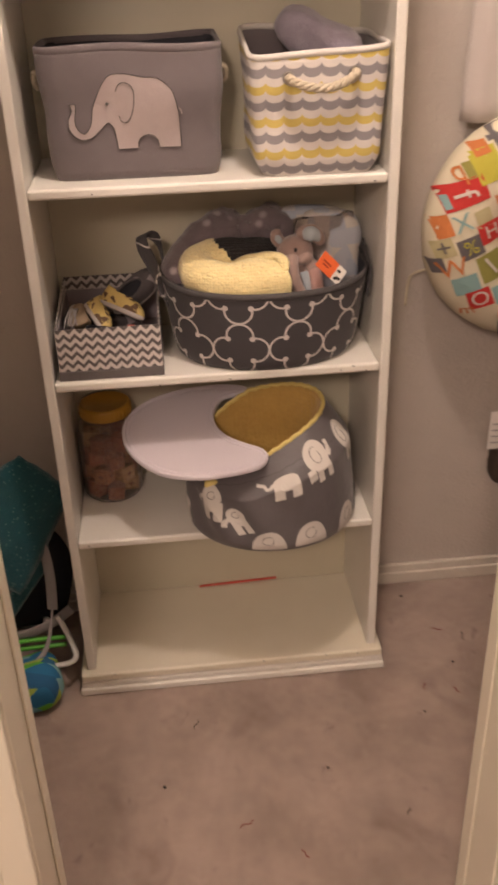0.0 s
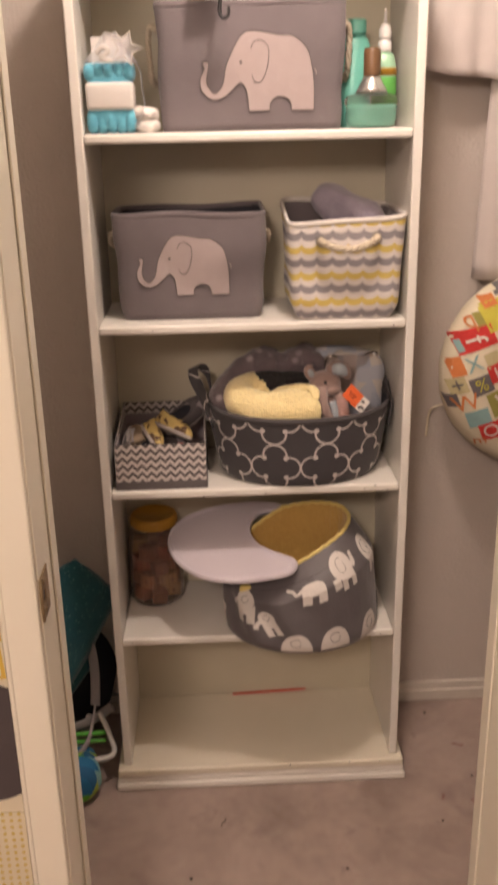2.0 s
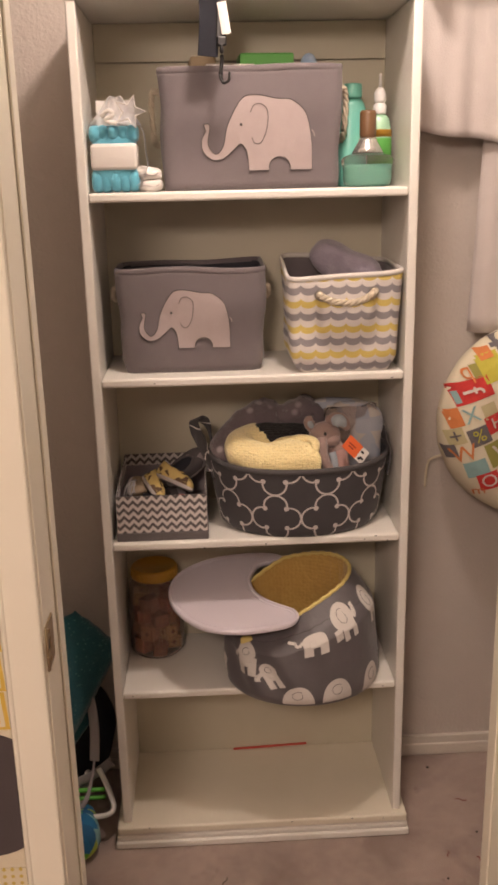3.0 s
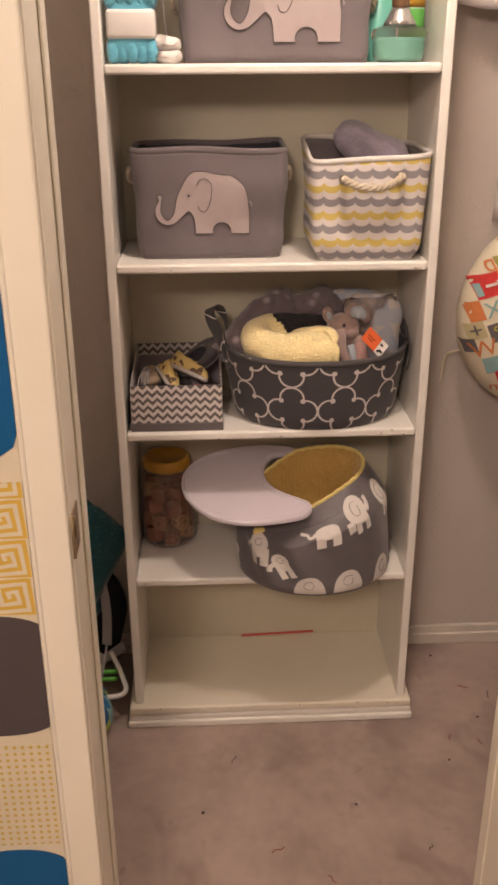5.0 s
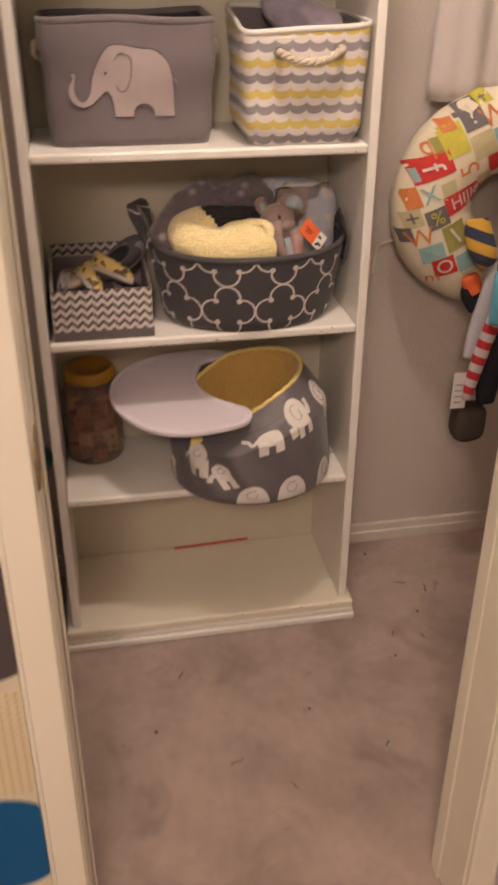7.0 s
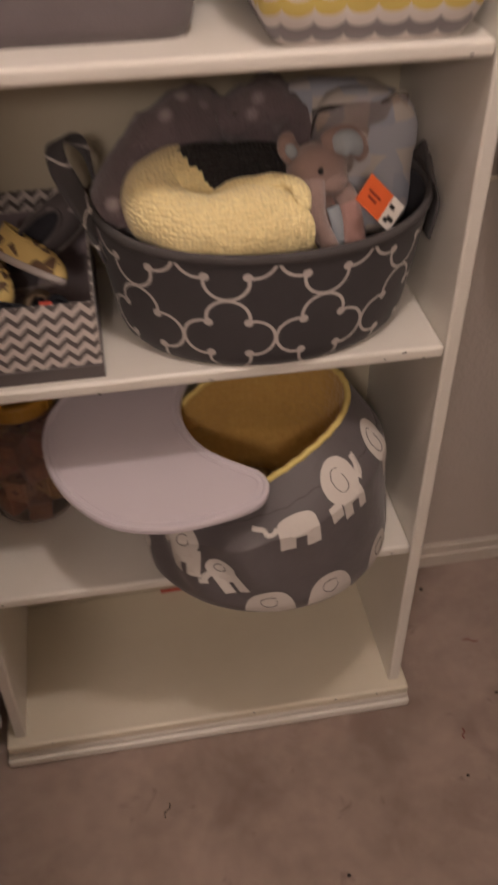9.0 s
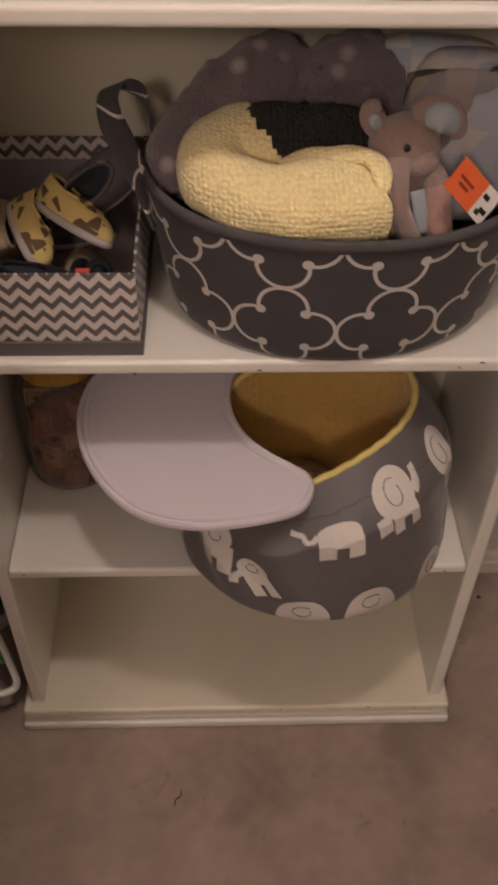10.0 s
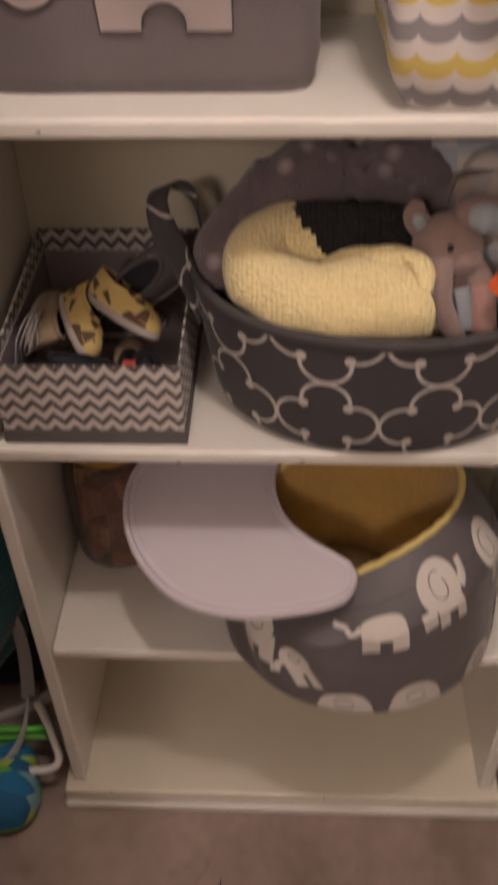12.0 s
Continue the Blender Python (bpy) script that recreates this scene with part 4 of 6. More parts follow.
fb = thing("fleece_blanket", (OX, OY, SH[2]), 0, "folded blue and white fleece blanket standing in the basket", "blanket")
part("front_fold", blob((0.132, 0.055, 0.165), (0.066, 0.034, 0.090), 4, 0.010, 31, turn=(-14, 6, -6)), BZIG, fb, "", True)
part("back_fold", blob((0.105, 0.095, 0.18), (0.085, 0.028, 0.078), 4, 0.008, 32, turn=(-6, 3, 0)), BZIG, fb, "", True)
pv = thing("clear_plastic_bag", (OX, OY, SH[2]), 0, "crinkled clear plastic bag corner round the fleece blanket", "bag")
part("film", sheet(lambda u, v: Vector((0.06 + 0.125 * u, 0.012 + 0.03 * u + 0.012 * noise.noise(Vector((u * 5, v * 5, 2))), 0.14 + 0.115 * v + 0.01 * noise.noise(Vector((u * 4, v * 4, 9))))), 14, 10, 0.0006), CLEAR, pv, "", True)

# plush elephant, one soft form with trunk, arm and ears
bm = blob((0, 0, 0.058), (0.043, 0.036, 0.037), 2.2, 0.003, 1, 28, 18)
blob((0.012, -0.022, 0.042), (0.024, 0.018, 0.017), 2, 0, 1, 18, 12, bm=bm)
blob((0, 0.008, -0.02), (0.036, 0.03, 0.055), 2.2, 0.004, 2, 20, 14, bm=bm)
tube(spline([(-0.016, -0.026, 0.050), (-0.022, -0.038, 0.030), (-0.024, -0.042, 0.004), (-0.016, -0.044, -0.026), (-0.008, -0.046, -0.05)], 6), lambda t: 0.0165 - 0.004 * t, 14, bm=bm)
tube(spline([(0.026, -0.002, 0.026), (0.030, -0.026, 0.008), (0.028, -0.038, -0.05)], 6), lambda t: 0.017, 14, bm=bm)
tube(spline([(-0.028, 0.004, 0.080), (-0.036, 0.002, 0.096), (-0.036, 0.0, 0.108), (-0.026, -0.002, 0.112)], 6), lambda t: 0.016 * math.sin(math.pi * min(0.90, 0.3 + 0.6 * t)), 12, bm=bm, flat=0.5, up=(0, -1, 0.3))
tube(spline([(0.010, -0.012, 0.094), (0.026, -0.022, 0.098), (0.044, -0.028, 0.094), (0.056, -0.028, 0.078), (0.058, -0.026, 0.062)], 6), lambda t: 0.020 * math.sin(math.pi * min(0.92, 0.2 + 0.7 * t)), 14, bm=bm, flat=0.42, up=(0, -1, 0.3))
for f in bm.faces:
    c = f.calc_center_median()
    f.material_index = 3 if c.z < 0.012 and c.x > 0.005 and c.y < -0.01 else 0
k = len(bm.faces)
tube(spline([(-0.031, -0.006, 0.086), (-0.036, -0.008, 0.098), (-0.034, -0.010, 0.105)], 6), lambda t: 0.0085 * math.sin(math.pi * min(0.95, 0.2 + 0.7 * t)), 12, bm=bm, flat=0.4, up=(0, -1, 0.3))
tube(spline([(0.020, -0.026, 0.094), (0.034, -0.034, 0.095), (0.046, -0.036, 0.088), (0.054, -0.035, 0.074)], 7), lambda t: 0.0175 * math.sin(math.pi * min(0.97, 0.15 + 0.8 * t)) + 0.001, 12, bm=bm, flat=0.4, up=(0, -1, 0.3))
tube(spline([(0.004, -0.034, 0.012), (0.006, -0.037, -0.01), (0.008, -0.036, -0.045)], 5), 0.010, 10, bm=bm, flat=0.4, up=(0, -1, 0))
bm.faces.ensure_lookup_table()
for f in bm.faces[k:]:
    f.material_index = 1
k = len(bm.faces)
blob((-0.006, -0.0345, 0.066), (0.0044, 0.003, 0.0052), 2, 0, 0, 10, 8, bm=bm)
bm.faces.ensure_lookup_table()
for f in bm.faces[k:]:
    f.material_index = 2
ROSE = material("rose_plush", (0.46, 0.27, 0.24), 0.98, None, 60, 0.5, 0.5, 420, sheen=0.5)
toy = new("plush_elephant", mesh_of("plush_elephant", bm, (TAUPE, PALEBLUE, BLACK, ROSE), True))
toy.matrix_basis = pose(0.166, 0.070, SH[2] + 0.164, -10, -8, 8) @ Matrix.Scale(0.80, 4)
tagged(toy, "taupe plush elephant with pale blue satin ears, sitting in the basket", "plush toy")
pt = new("price_tag")
pt.matrix_basis = pose(0.216, 0.024, SH[2] + 0.192, 62, 46, 0)
tagged(pt, "orange and white card price tag hanging on the plush elephant", "tag")
part("orange_field", box(-0.026, 0.014, -0.017, 0.017, 0, 0.0008, 0.0002), ORANGE, pt)
part("white_end", box(0.0142, 0.034, -0.017, 0.017, 0, 0.0008, 0.0002), WHITECARD, pt)
for x, y, w, h in ((-0.008, 0.002, 0.010, 0.003), (-0.008, -0.004, 0.007, 0.003)):
    part("print_bar", box(x - w, x + w, y - h / 2, y + h / 2, 0.0009, 0.0012), material("dark_red_ink", (0.25, 0.03, 0.01), 0.7), pt)
for x, y, w in ((0.020, 0.006, 0.004), (0.026, -0.006, 0.005), (0.021, -0.010, 0.003)):
    part("print_bar", box(x - w, x + w, y - 0.0025, y + 0.0025, 0.0009, 0.0012), BLACK, pt)

# ---- the infant seat ----
SX, SY, SZ = 0.100, 0.062, SH[1]
seat = thing("infant_seat", (SX, SY, SZ), 0, "infant floor seat in grey elephant-print cover with yellow lining", "infant seat")


def seam_at(a):
    """How far up the cover its gathered seam runs."""
    return 0.82 + 0.06 * math.cos(a + 1.9) + 0.006 * math.sin(9 * a)


def seat_at(a, t, out=0.0):
    """Way round (0 to the right, a quarter to the back) and way up the seat's cover."""
    rim_r = Vector((0.141, 0.096))
    rim_c = Vector((-0.022, 0.022))
    low = Vector((0.182, 0.155)) * (1 - 0.05 * max(0, 1 - t / 0.14) ** 2)
    e = 0.38 * t + 0.62 * max(0, (t - 0.74) / 0.26) ** 1.2
    rx, ry = low.x + (rim_r.x - low.x) * e + out, low.y + (rim_r.y - low.y) * e + out
    top = 0.222 + 0.040 * math.cos(a - 0.55) - 0.042 * max(0, -math.cos(a) - 0.05) - 0.024 * max(0, math.cos(a + 1.8)) ** 6
    crease = max(0, math.cos(a - 3.95))
    fold = (0.0008 + 0.0048 * crease) * math.sin(11 * a + 5 * t) * math.sin(math.pi * t)
    seam = seam_at(a)
    step = 0.0022 * max(0, min(1, (seam - t) / 0.03)) * max(0, min(1, t / 0.3))
    rx, ry = rx + step, ry + step
    return Vector((rim_c.x * e + 0.004 * (1 - e) + (rx + fold) * math.cos(a), rim_c.y * e + (ry + fold) * math.sin(a), top * t))


n, b, rings = 120, bmesh.new(), []
for j in range(81):
    rings.append([b.verts.new(seat_at(2 * math.pi * k / n, j / 80)) for k in range(n)])
for lo, hi in zip(rings, rings[1:]):
    for k in range(n):
        b.faces.new((lo[k], lo[(k + 1) % n], hi[(k + 1) % n], hi[k]))
b.faces.new(rings[0][::-1])
part("cover", b, SEATCLOTH, seat, "grey satin cover", True)
b, rings = bmesh.new(), []
for j in range(13):
    t = j / 12
    ring = []
    for k in range(n):
        a = 2 * math.pi * k / n
        p = seat_at(a, 1.0, -0.004)
        c = Vector((-0.022, 0.022, 0))
        s = 1 - 0.10 * t - 0.45 * max(0, t - 0.75) / 0.25
        q = c + (p - c) * s
        q.z = p.z + (0.085 - p.z) * t
        ring.append(b.verts.new(q + Vector((0.002, 0.002, 0)) * noise.noise(q * 60)))
    rings.append(ring)
for lo, hi in zip(rings, rings[1:]):
    for k in range(n):
        b.faces.new((hi[k], hi[(k + 1) % n], lo[(k + 1) % n], lo[k]))
b.faces.new(rings[-1])
part("lining", b, PLUSH, seat, "yellow dimpled plush lining", True)
part("rim_piping", tube([seat_at(2 * math.pi * k / 120, 1.0, -0.002) + Vector((0, 0, 0.0015 * math.sin(k * 1.9))) for k in range(120)], lambda t: 0.0046, 8, True), PIPING, seat, "pale yellow plush edge", True)
part("cover_seam", tube([seat_at(2 * math.pi * k / 180, seam_at(2 * math.pi * k / 180) + 0.004 * math.sin(k * 1.3), -0.0004) for k in range(180)], 0.0009, 5, True), STITCH, seat)


def on_cover(a0, t0, size, lean):
    """Places of a print of the given size and lean on the seat's cover."""
    c, s = math.cos(radians(lean)), math.sin(radians(lean))

    def at(x, z, out):
        u, w = (x * c - z * s) * size, (x * s + z * c) * size
        return seat_at(a0 + u / 0.165, min(0.985, max(0.015, t0 + w / 0.235)), out)
    return at


def ring_of(cx, cz, rx, rz, a0=0.0, a1=360.0, n=22):
    return [(cx + rx * math.cos(radians(a0 + (a1 - a0) * k / n)), cz + rz * math.sin(radians(a0 + (a1 - a0) * k / n))) for k in range(n + (a1 - a0 < 360))]


def printed_shape(at, outline, out, label):
    return part("elephant_print", bend(flat_shape(outline, 5), lambda p: at(p.x, p.z, out + 0.0006)), WHITEPRINT, seat, label)


def printed_ear(at, cx, cz, r):
    swirl = [at(cx + r * (1 - 0.28 * k / 16) * math.cos(0.9 + k * 0.36), cz + 1.15 * r * (1 - 0.28 * k / 16) * math.sin(0.9 + k * 0.36), 0.0016) for k in range(17)]
    part("ear_line", tube(swirl, 0.0007, 4), STITCH, seat)


def printed_line(at, points, width):
    """A trunk or a tail."""
    line, bm = spline([(x, z, 0) for x, z in points], 5), bmesh.new()
    for p, q in zip(line, line[1:]):
        d = (q - p).normalized()
        s = Vector((-d.y, d.x, 0)) * width
        bm.faces.new([bm.verts.new(at(v.x, v.y, 0.0010)) for v in (p + s, p - s, q - s, q + s)])
    part("trunk_print", bm, WHITEPRINT, seat)


def legs(x0, x1, top, feet, gap0, gap1, arch):
    return [(x0, top), (x0, feet), (gap0, feet), (gap0, arch), (gap1, arch), (gap1, feet), (x1, feet), (x1, top)]


# a body cut by the seam, its trunk curling beside it
at = on_cover(-1.43, 0.755, 0.086, 0)
printed_shape(at, legs(-0.29, 0.31, 0.12, -0.36, -0.06, 0.10, -0.10), 0.0010, "white printed elephant body")
printed_shape(at, ring_of(0.01, 0.119, 0.29, 0.12, 0, 180), 0.0012, "white printed elephant back")
printed_line(at, [(-0.28, 0.12), (-0.36, 0.05), (-0.45, 0.07), (-0.46, 0.15), (-0.54, 0.19), (-0.62, 0.24)], 0.035)
# a round head over the seam with its legs below
at = on_cover(-0.96, 0.842, 0.1, 8)
printed_shape(at, ring_of(0.0, 0.0, 0.28, 0.235), 0.0010, "white printed elephant head")
printed_ear(at, 0.0, 0.0, 0.12)
printed_line(at, [(0.25, -0.12), (0.33, -0.08), (0.38, -0.02), (0.39, 0.06)], 0.05)
at = on_cover(-1.03, 0.715, 0.1, 8)
printed_shape(at, legs(-0.20, -0.02, 0.16, -0.10, -0.12, -0.119, 0.0), 0.0010, "white printed elephant legs")
printed_shape(at, legs(0.0, 0.36, 0.20, -0.22, 0.13, 0.24, 0.0), 0.0010, "white printed elephant legs")
# one turned away beside the rim
at = on_cover(-0.36, 0.80, 0.1, 4)
printed_shape(at, ring_of(0.0, 0.05, 0.26, 0.24), 0.0010, "white printed elephant head")
printed_ear(at, -0.02, 0.05, 0.13)
printed_shape(at, legs(-0.14, 0.22, -0.14, -0.44, 0.0, 0.1, -0.28), 0.0010, "white printed elephant legs")
# backs cut by the lower hem
for a0, t0, r in ((-1.20, 0.04, 0.33), (-1.70, 0.04, 0.33), (-0.60, 0.03, 0.31), (-0.05, 0.04, 0.30)):
    at = on_cover(a0, t0, 0.1, 0)
    printed_shape(at, ring_of(0, 0, r, 0.60, 0, 180), 0.0010, "white printed elephant cut by the hem")
    printed_ear(at, 0.0, 0.30, 0.13)
# crumpled ones in the folds
at = on_cover(-2.02, 0.42, 0.12, 22)
printed_shape(at, ring_of(0.0, 0.20, 0.17, 0.20), 0.0010, "white printed elephant head in a fold")
printed_ear(at, 0.0, 0.2, 0.08)
printed_shape(at, legs(-0.16, 0.14, 0.12, -0.32, -0.03, 0.02, -0.1), 0.0012, "white printed elephant legs in a fold")
printed_line(at, [(-0.14, 0.14), (-0.26, 0.06), (-0.30, -0.05)], 0.05)
at = on_cover(-2.40, 0.60, 0.125, 0)
printed_shape(at, ring_of(0.02, 0.26, 0.18, 0.24), 0.0010, "white printed elephant head in a fold")
printed_ear(at, 0.02, 0.28, 0.08)
printed_shape(at, legs(-0.14, 0.22, 0.14, -0.36, 0.0, 0.07, -0.12), 0.0012, "white printed elephant legs in a fold")
printed_line(at, [(-0.14, 0.26), (-0.24, 0.16), (-0.26, 0.04)], 0.045)
at = on_cover(-2.95, 0.35, 0.1, 10)
printed_shape(at, ring_of(0.0, 0.2, 0.24, 0.28), 0.0010, "white printed elephant head")
printed_shape(at, legs(-0.2, 0.2, 0.0, -0.4, -0.05, 0.05, -0.2), 0.0010, "white printed elephant legs")
part("cloth_tab", blob(seat_at(-2.40, 0.86, 0.0), (0.014, 0.005, 0.012), 3, 0, 0, 12, 8), PIPING, seat, "small yellow cloth tab", True)


def tray_outline(shrink=0.0):
    """A crescent: a broad disc with a round bite where the child sits, and rounded tips."""
    outer = [(0.088, -0.030), (0.068, -0.058), (0.01, -0.074), (-0.06, -0.078), (-0.128, -0.056), (-0.180, 0.002), (-0.203, 0.07), (-0.196, 0.138), (-0.155, 0.195), (-0.085, 0.232), (0.0, 0.244), (0.055, 0.236), (0.074, 0.218), (0.062, 0.205)]
    bite = [(0.100 + 0.110 * math.cos(a), 0.118 + 0.110 * math.sin(a)) for a in (radians(136 + 100 * k / 6) for k in range(7))]
    ps = [p.to_2d() for p in spline([(x, y, 0) for x, y in outer + bite + [(0.066, 0.008), (0.083, -0.006)]], 5, True)]
    n = len(ps)
    out = []
    for i, p in enumerate(ps):
        d = (ps[(i + 1) % n] - ps[i - 1]).normalized()
        out.append(p + Vector((d.y, -d.x)) * shrink)
    return out


def tray_place(x, y, z):
    return Vector((x - SX, y - SY, 0.182 + z + 0.13 * (y + 0.03)))


b = bmesh.new()
prev = None
for shrink, z in ((0.004, 0.0), (0.0, 0.004), (0.0, 0.010), (0.002, 0.0132), (0.0055, 0.0135), (0.0085, 0.0105)):
    ring = [b.verts.new(tray_place(p.x, p.y, z)) for p in tray_outline(shrink)]
    if prev:
        for i in range(len(ring)):
            b.faces.new((prev[i], prev[(i + 1) % len(ring)], ring[(i + 1) % len(ring)], ring[i]))
    else:
        b.faces.new(ring[::-1])
    prev = ring
f = b.faces.new(prev)
b.normal_update()
bmesh.ops.triangulate(b, faces=[f for f in b.faces if len(f.verts) > 4])
bmesh.ops.recalc_face_normals(b, faces=b.faces[:])
tray = part("tray", b, TRAYP, seat, "pale lilac-white plastic crescent tray")
part("tray_groove", tube([tray_place(p.x, p.y, 0.0108) for p in tray_outline(0.014)], 0.0009, 5, True), TRAYP, tray)
part("tray_post", bend(revolve([(0.02, 0.0), (0.022, 0.06), (0.02, 0.1)], 20), lambda p: p + Vector((-0.11, -0.01, 0.085))), TRAYP, seat, "", True)

# ---- the jar of blocks ----
jar = thing("plastic_jar", (-0.243, 0.205, SH[1]), 0, "clear plastic jar of wooden blocks with a yellow screw lid", "jar")
prof = [(0.050, 0.0), (0.060, 0.003), (0.066, 0.012), (0.067, 0.06), (0.0655, 0.075), (0.067, 0.09), (0.067, 0.15), (0.062, 0.178), (0.052, 0.196), (0.050, 0.212)]
inner = [(r - 0.0015, z + 0.0015) for r, z in prof[::-1]]
b = revolve(prof + inner, 48)
b.faces.new([v for v in b.verts][-48:])
part("jar_body", b, CLEAR, jar, "clear ribbed plastic body", True)
b = revolve([(0.0555, 0.200), (0.0565, 0.202), (0.0565, 0.221), (0.054, 0.226), (0.048, 0.227), (0.047, 0.2245)], 64, close_top=True)
lid = part("lid", b, YLID, jar, "yellow screw lid", True)
for k in range(32):
    a = 2 * math.pi * k / 32
    part("lid_rib", bend(box(-0.0012, 0.0012, -0.0012, 0.0012, 0.204, 0.2195), lambda p, a=a: Vector((0.0566 * math.cos(a) + p.x, 0.0566 * math.sin(a) + p.y, p.z))), YLID, lid) if math.sin(a) < 0.2 else None
rnd = random.Random(5)


def framed_block(name, base, paint):
    """Block wood with a painted square frame and a painted mark on each face."""
    m = material(name, base, 0.6, tuple(v * 0.75 for v in base), 40, 0.6, 0.1, 200)
    nt = m.node_tree
    b = nt.nodes["Principled BSDF"]
    tc, sep, mix = (nt.nodes.new("ShaderNode" + k) for k in ("TexCoord", "SeparateXYZ", "Mix"))
    nt.links.new(tc.outputs["Object"], sep.inputs[0])
    x, y, z = (fn(nt, "ABSOLUTE", sep.outputs[i]) for i in range(3))
    most = fn(nt, "MAXIMUM", fn(nt, "MAXIMUM", x, y), z)
    least = fn(nt, "MINIMUM", fn(nt, "MINIMUM", x, y), z)
    mid = fn(nt, "SUBTRACT", fn(nt, "SUBTRACT", fn(nt, "ADD", fn(nt, "ADD", x, y), z), most), least)
    rim = fn(nt, "MULTIPLY", fn(nt, "GREATER_THAN", mid, 0.0125), fn(nt, "LESS_THAN", mid, 0.0142))
    mark = fn(nt, "MULTIPLY", fn(nt, "LESS_THAN", mid, 0.0075), fn(nt, "LESS_THAN", least, 0.002))
    mix.data_type = "RGBA"
    mix.inputs[7].default_value = rgb(paint)
    old = b.inputs["Base Color"].links[0].from_socket
    nt.links.new(fn(nt, "MAXIMUM", rim, mark), mix.inputs[0])
    nt.links.new(old, mix.inputs[6]), nt.links.new(mix.outputs[2], b.inputs["Base Color"])
    return m


WOODS = [framed_block(nm, c, p) for nm, c, p in (("block_wood", (0.52, 0.26, 0.13), (0.16, 0.06, 0.04)), ("block_red_wood", (0.42, 0.14, 0.09), (0.50, 0.26, 0.14)), ("block_pale_wood", (0.66, 0.44, 0.20), (0.22, 0.07, 0.04)), ("block_dark_wood", (0.30, 0.13, 0.085), (0.46, 0.22, 0.12)))]
shared = [mesh_of("wooden_block", box(-0.018, 0.018, -0.018, 0.018, -0.018, 0.018, 0.002, 1), m) for m in WOODS]
for layer in range(4):
    for k in range(5):
        a = 2 * math.pi * k / 5 + layer * 0.6 + rnd.uniform(-0.15, 0.15)
        r = 0.0375
        ob = new("wooden_block", shared[rnd.randrange(4)])
        ob.matrix_basis = pose(-0.243 + r * math.cos(a), 0.205 + r * math.sin(a), SH[1] + 0.023 + layer * 0.0385 + rnd.uniform(-0.001, 0.002), rnd.uniform(-7, 7), rnd.uniform(-7, 7), math.degrees(a) + rnd.uniform(-12, 12))
        tagged(ob, "small painted wooden alphabet block in the jar", "toy block", "blocks in the jar")

# ---- the top shelf ----
gw = thing("gift_blanket", (-0.262, 0.050, SH[4]), 0, "rolled turquoise fleece gift with a white band, tulle and a star", "gift")
for z0, z1 in ((0.0, 0.042), (0.088, 0.120)):
    bm = bmesh.new()
    for k, x in enumerate((-0.034, -0.018, 0.0, 0.018, 0.034)):
        blob((x, 0.002 * (k % 2), (z0 + z1) / 2), (0.0125, 0.030, (z1 - z0) / 2), 3, 0.002, k, 14, 12, bm=bm)
    part("fleece_fold", bm, TURQ, gw, "turquoise fleece folds", True)
part("fleece_core", blob((0, 0, 0.06), (0.042, 0.028, 0.055), 4, 0.002, 3), TURQ, gw, "", True)
part("paper_band", box(-0.0425, 0.0425, -0.033, 0.033, 0.040, 0.087, 0.007, 4), WHITECARD, gw, "white paper band", True)
TULLE = clear("white_tulle", (0.96, 0.94, 0.96), 0.5)
part("tulle_wrap", sheet(lambda u, v: Vector(((-0.044 + 0.096 * u) * (1 - 0.75 * v) + 0.006 * v, -0.02 + 0.012 * math.sin(9 * u + 3 * v), 0.118 + 0.05 * v)), 14, 8, 0.0006), TULLE, gw, "sheer white tulle", True)
part("tulle_side", sheet(lambda u, v: Vector((0.030 + 0.032 * math.sin(math.pi * (0.12 + 0.80 * v)) + 0.004 * math.sin(9 * v), -0.036 + 0.05 * u, 0.012 + 0.118 * v)), 6, 14, 0.0006), TULLE, gw, "sheer white tulle", True)
part("card", bend(box(-0.032, 0.036, 0.016, 0.018, 0.11, 0.164), lambda p: p), WHITECARD, gw, "white gift card")
star = [((0.029 if k % 2 == 0 else 0.0125) * math.sin(k * math.pi / 5 + 0.3), (0.029 if k % 2 == 0 else 0.0125) * math.cos(k * math.pi / 5 + 0.3)) for k in range(10)]
st = part("star_frame", tube([(0.034 + x, -0.040, 0.140 + z) for x, z in star], 0.0018, 6, True), WHITECARD, gw, "white glittered star")
part("star_fill", bend(flat_shape(star, 0, 0.0006), lambda p: Vector((0.034 + p.x, -0.040 + p.y, 0.140 + p.z))), TULLE, gw)
part("ribbon_bow", tube(spline([(-0.018, -0.036, 0.132), (-0.006, -0.04, 0.142), (0.004, -0.041, 0.136), (-0.01, -0.04, 0.126), (0.01, -0.041, 0.120)], 6), 0.004, 8, flat=0.3, up=(0, -1, 0)), WHITECARD, gw, "white ribbon bow", True)
rc = thing("rolled_washcloth", (-0.198, 0.058, SH[4]), 0, "two small white washcloths folded one on the other", "washcloth")
for z, s in ((0.0115, 1.0), (0.033, 0.94)):
    part("fold", blob((0, 0, z), (0.026 * s, 0.034, 0.0128), 3, 0.008, int(z * 900), freq=40.0), WHITECARD, rc, "", True)
    part("fold_edge", tube(spline([(-0.020 * s, -0.031, z - 0.003), (-0.006, -0.0355, z + 0.001), (0.010, -0.0350, z - 0.002), (0.021 * s, -0.030, z + 0.003)], 6), 0.0016, 6), SHIRT, rc, "", True)

gw.matrix_basis = pose(-0.262, 0.050, SH[4], 0, 0, 0) @ Matrix.Scale(1.06, 4)

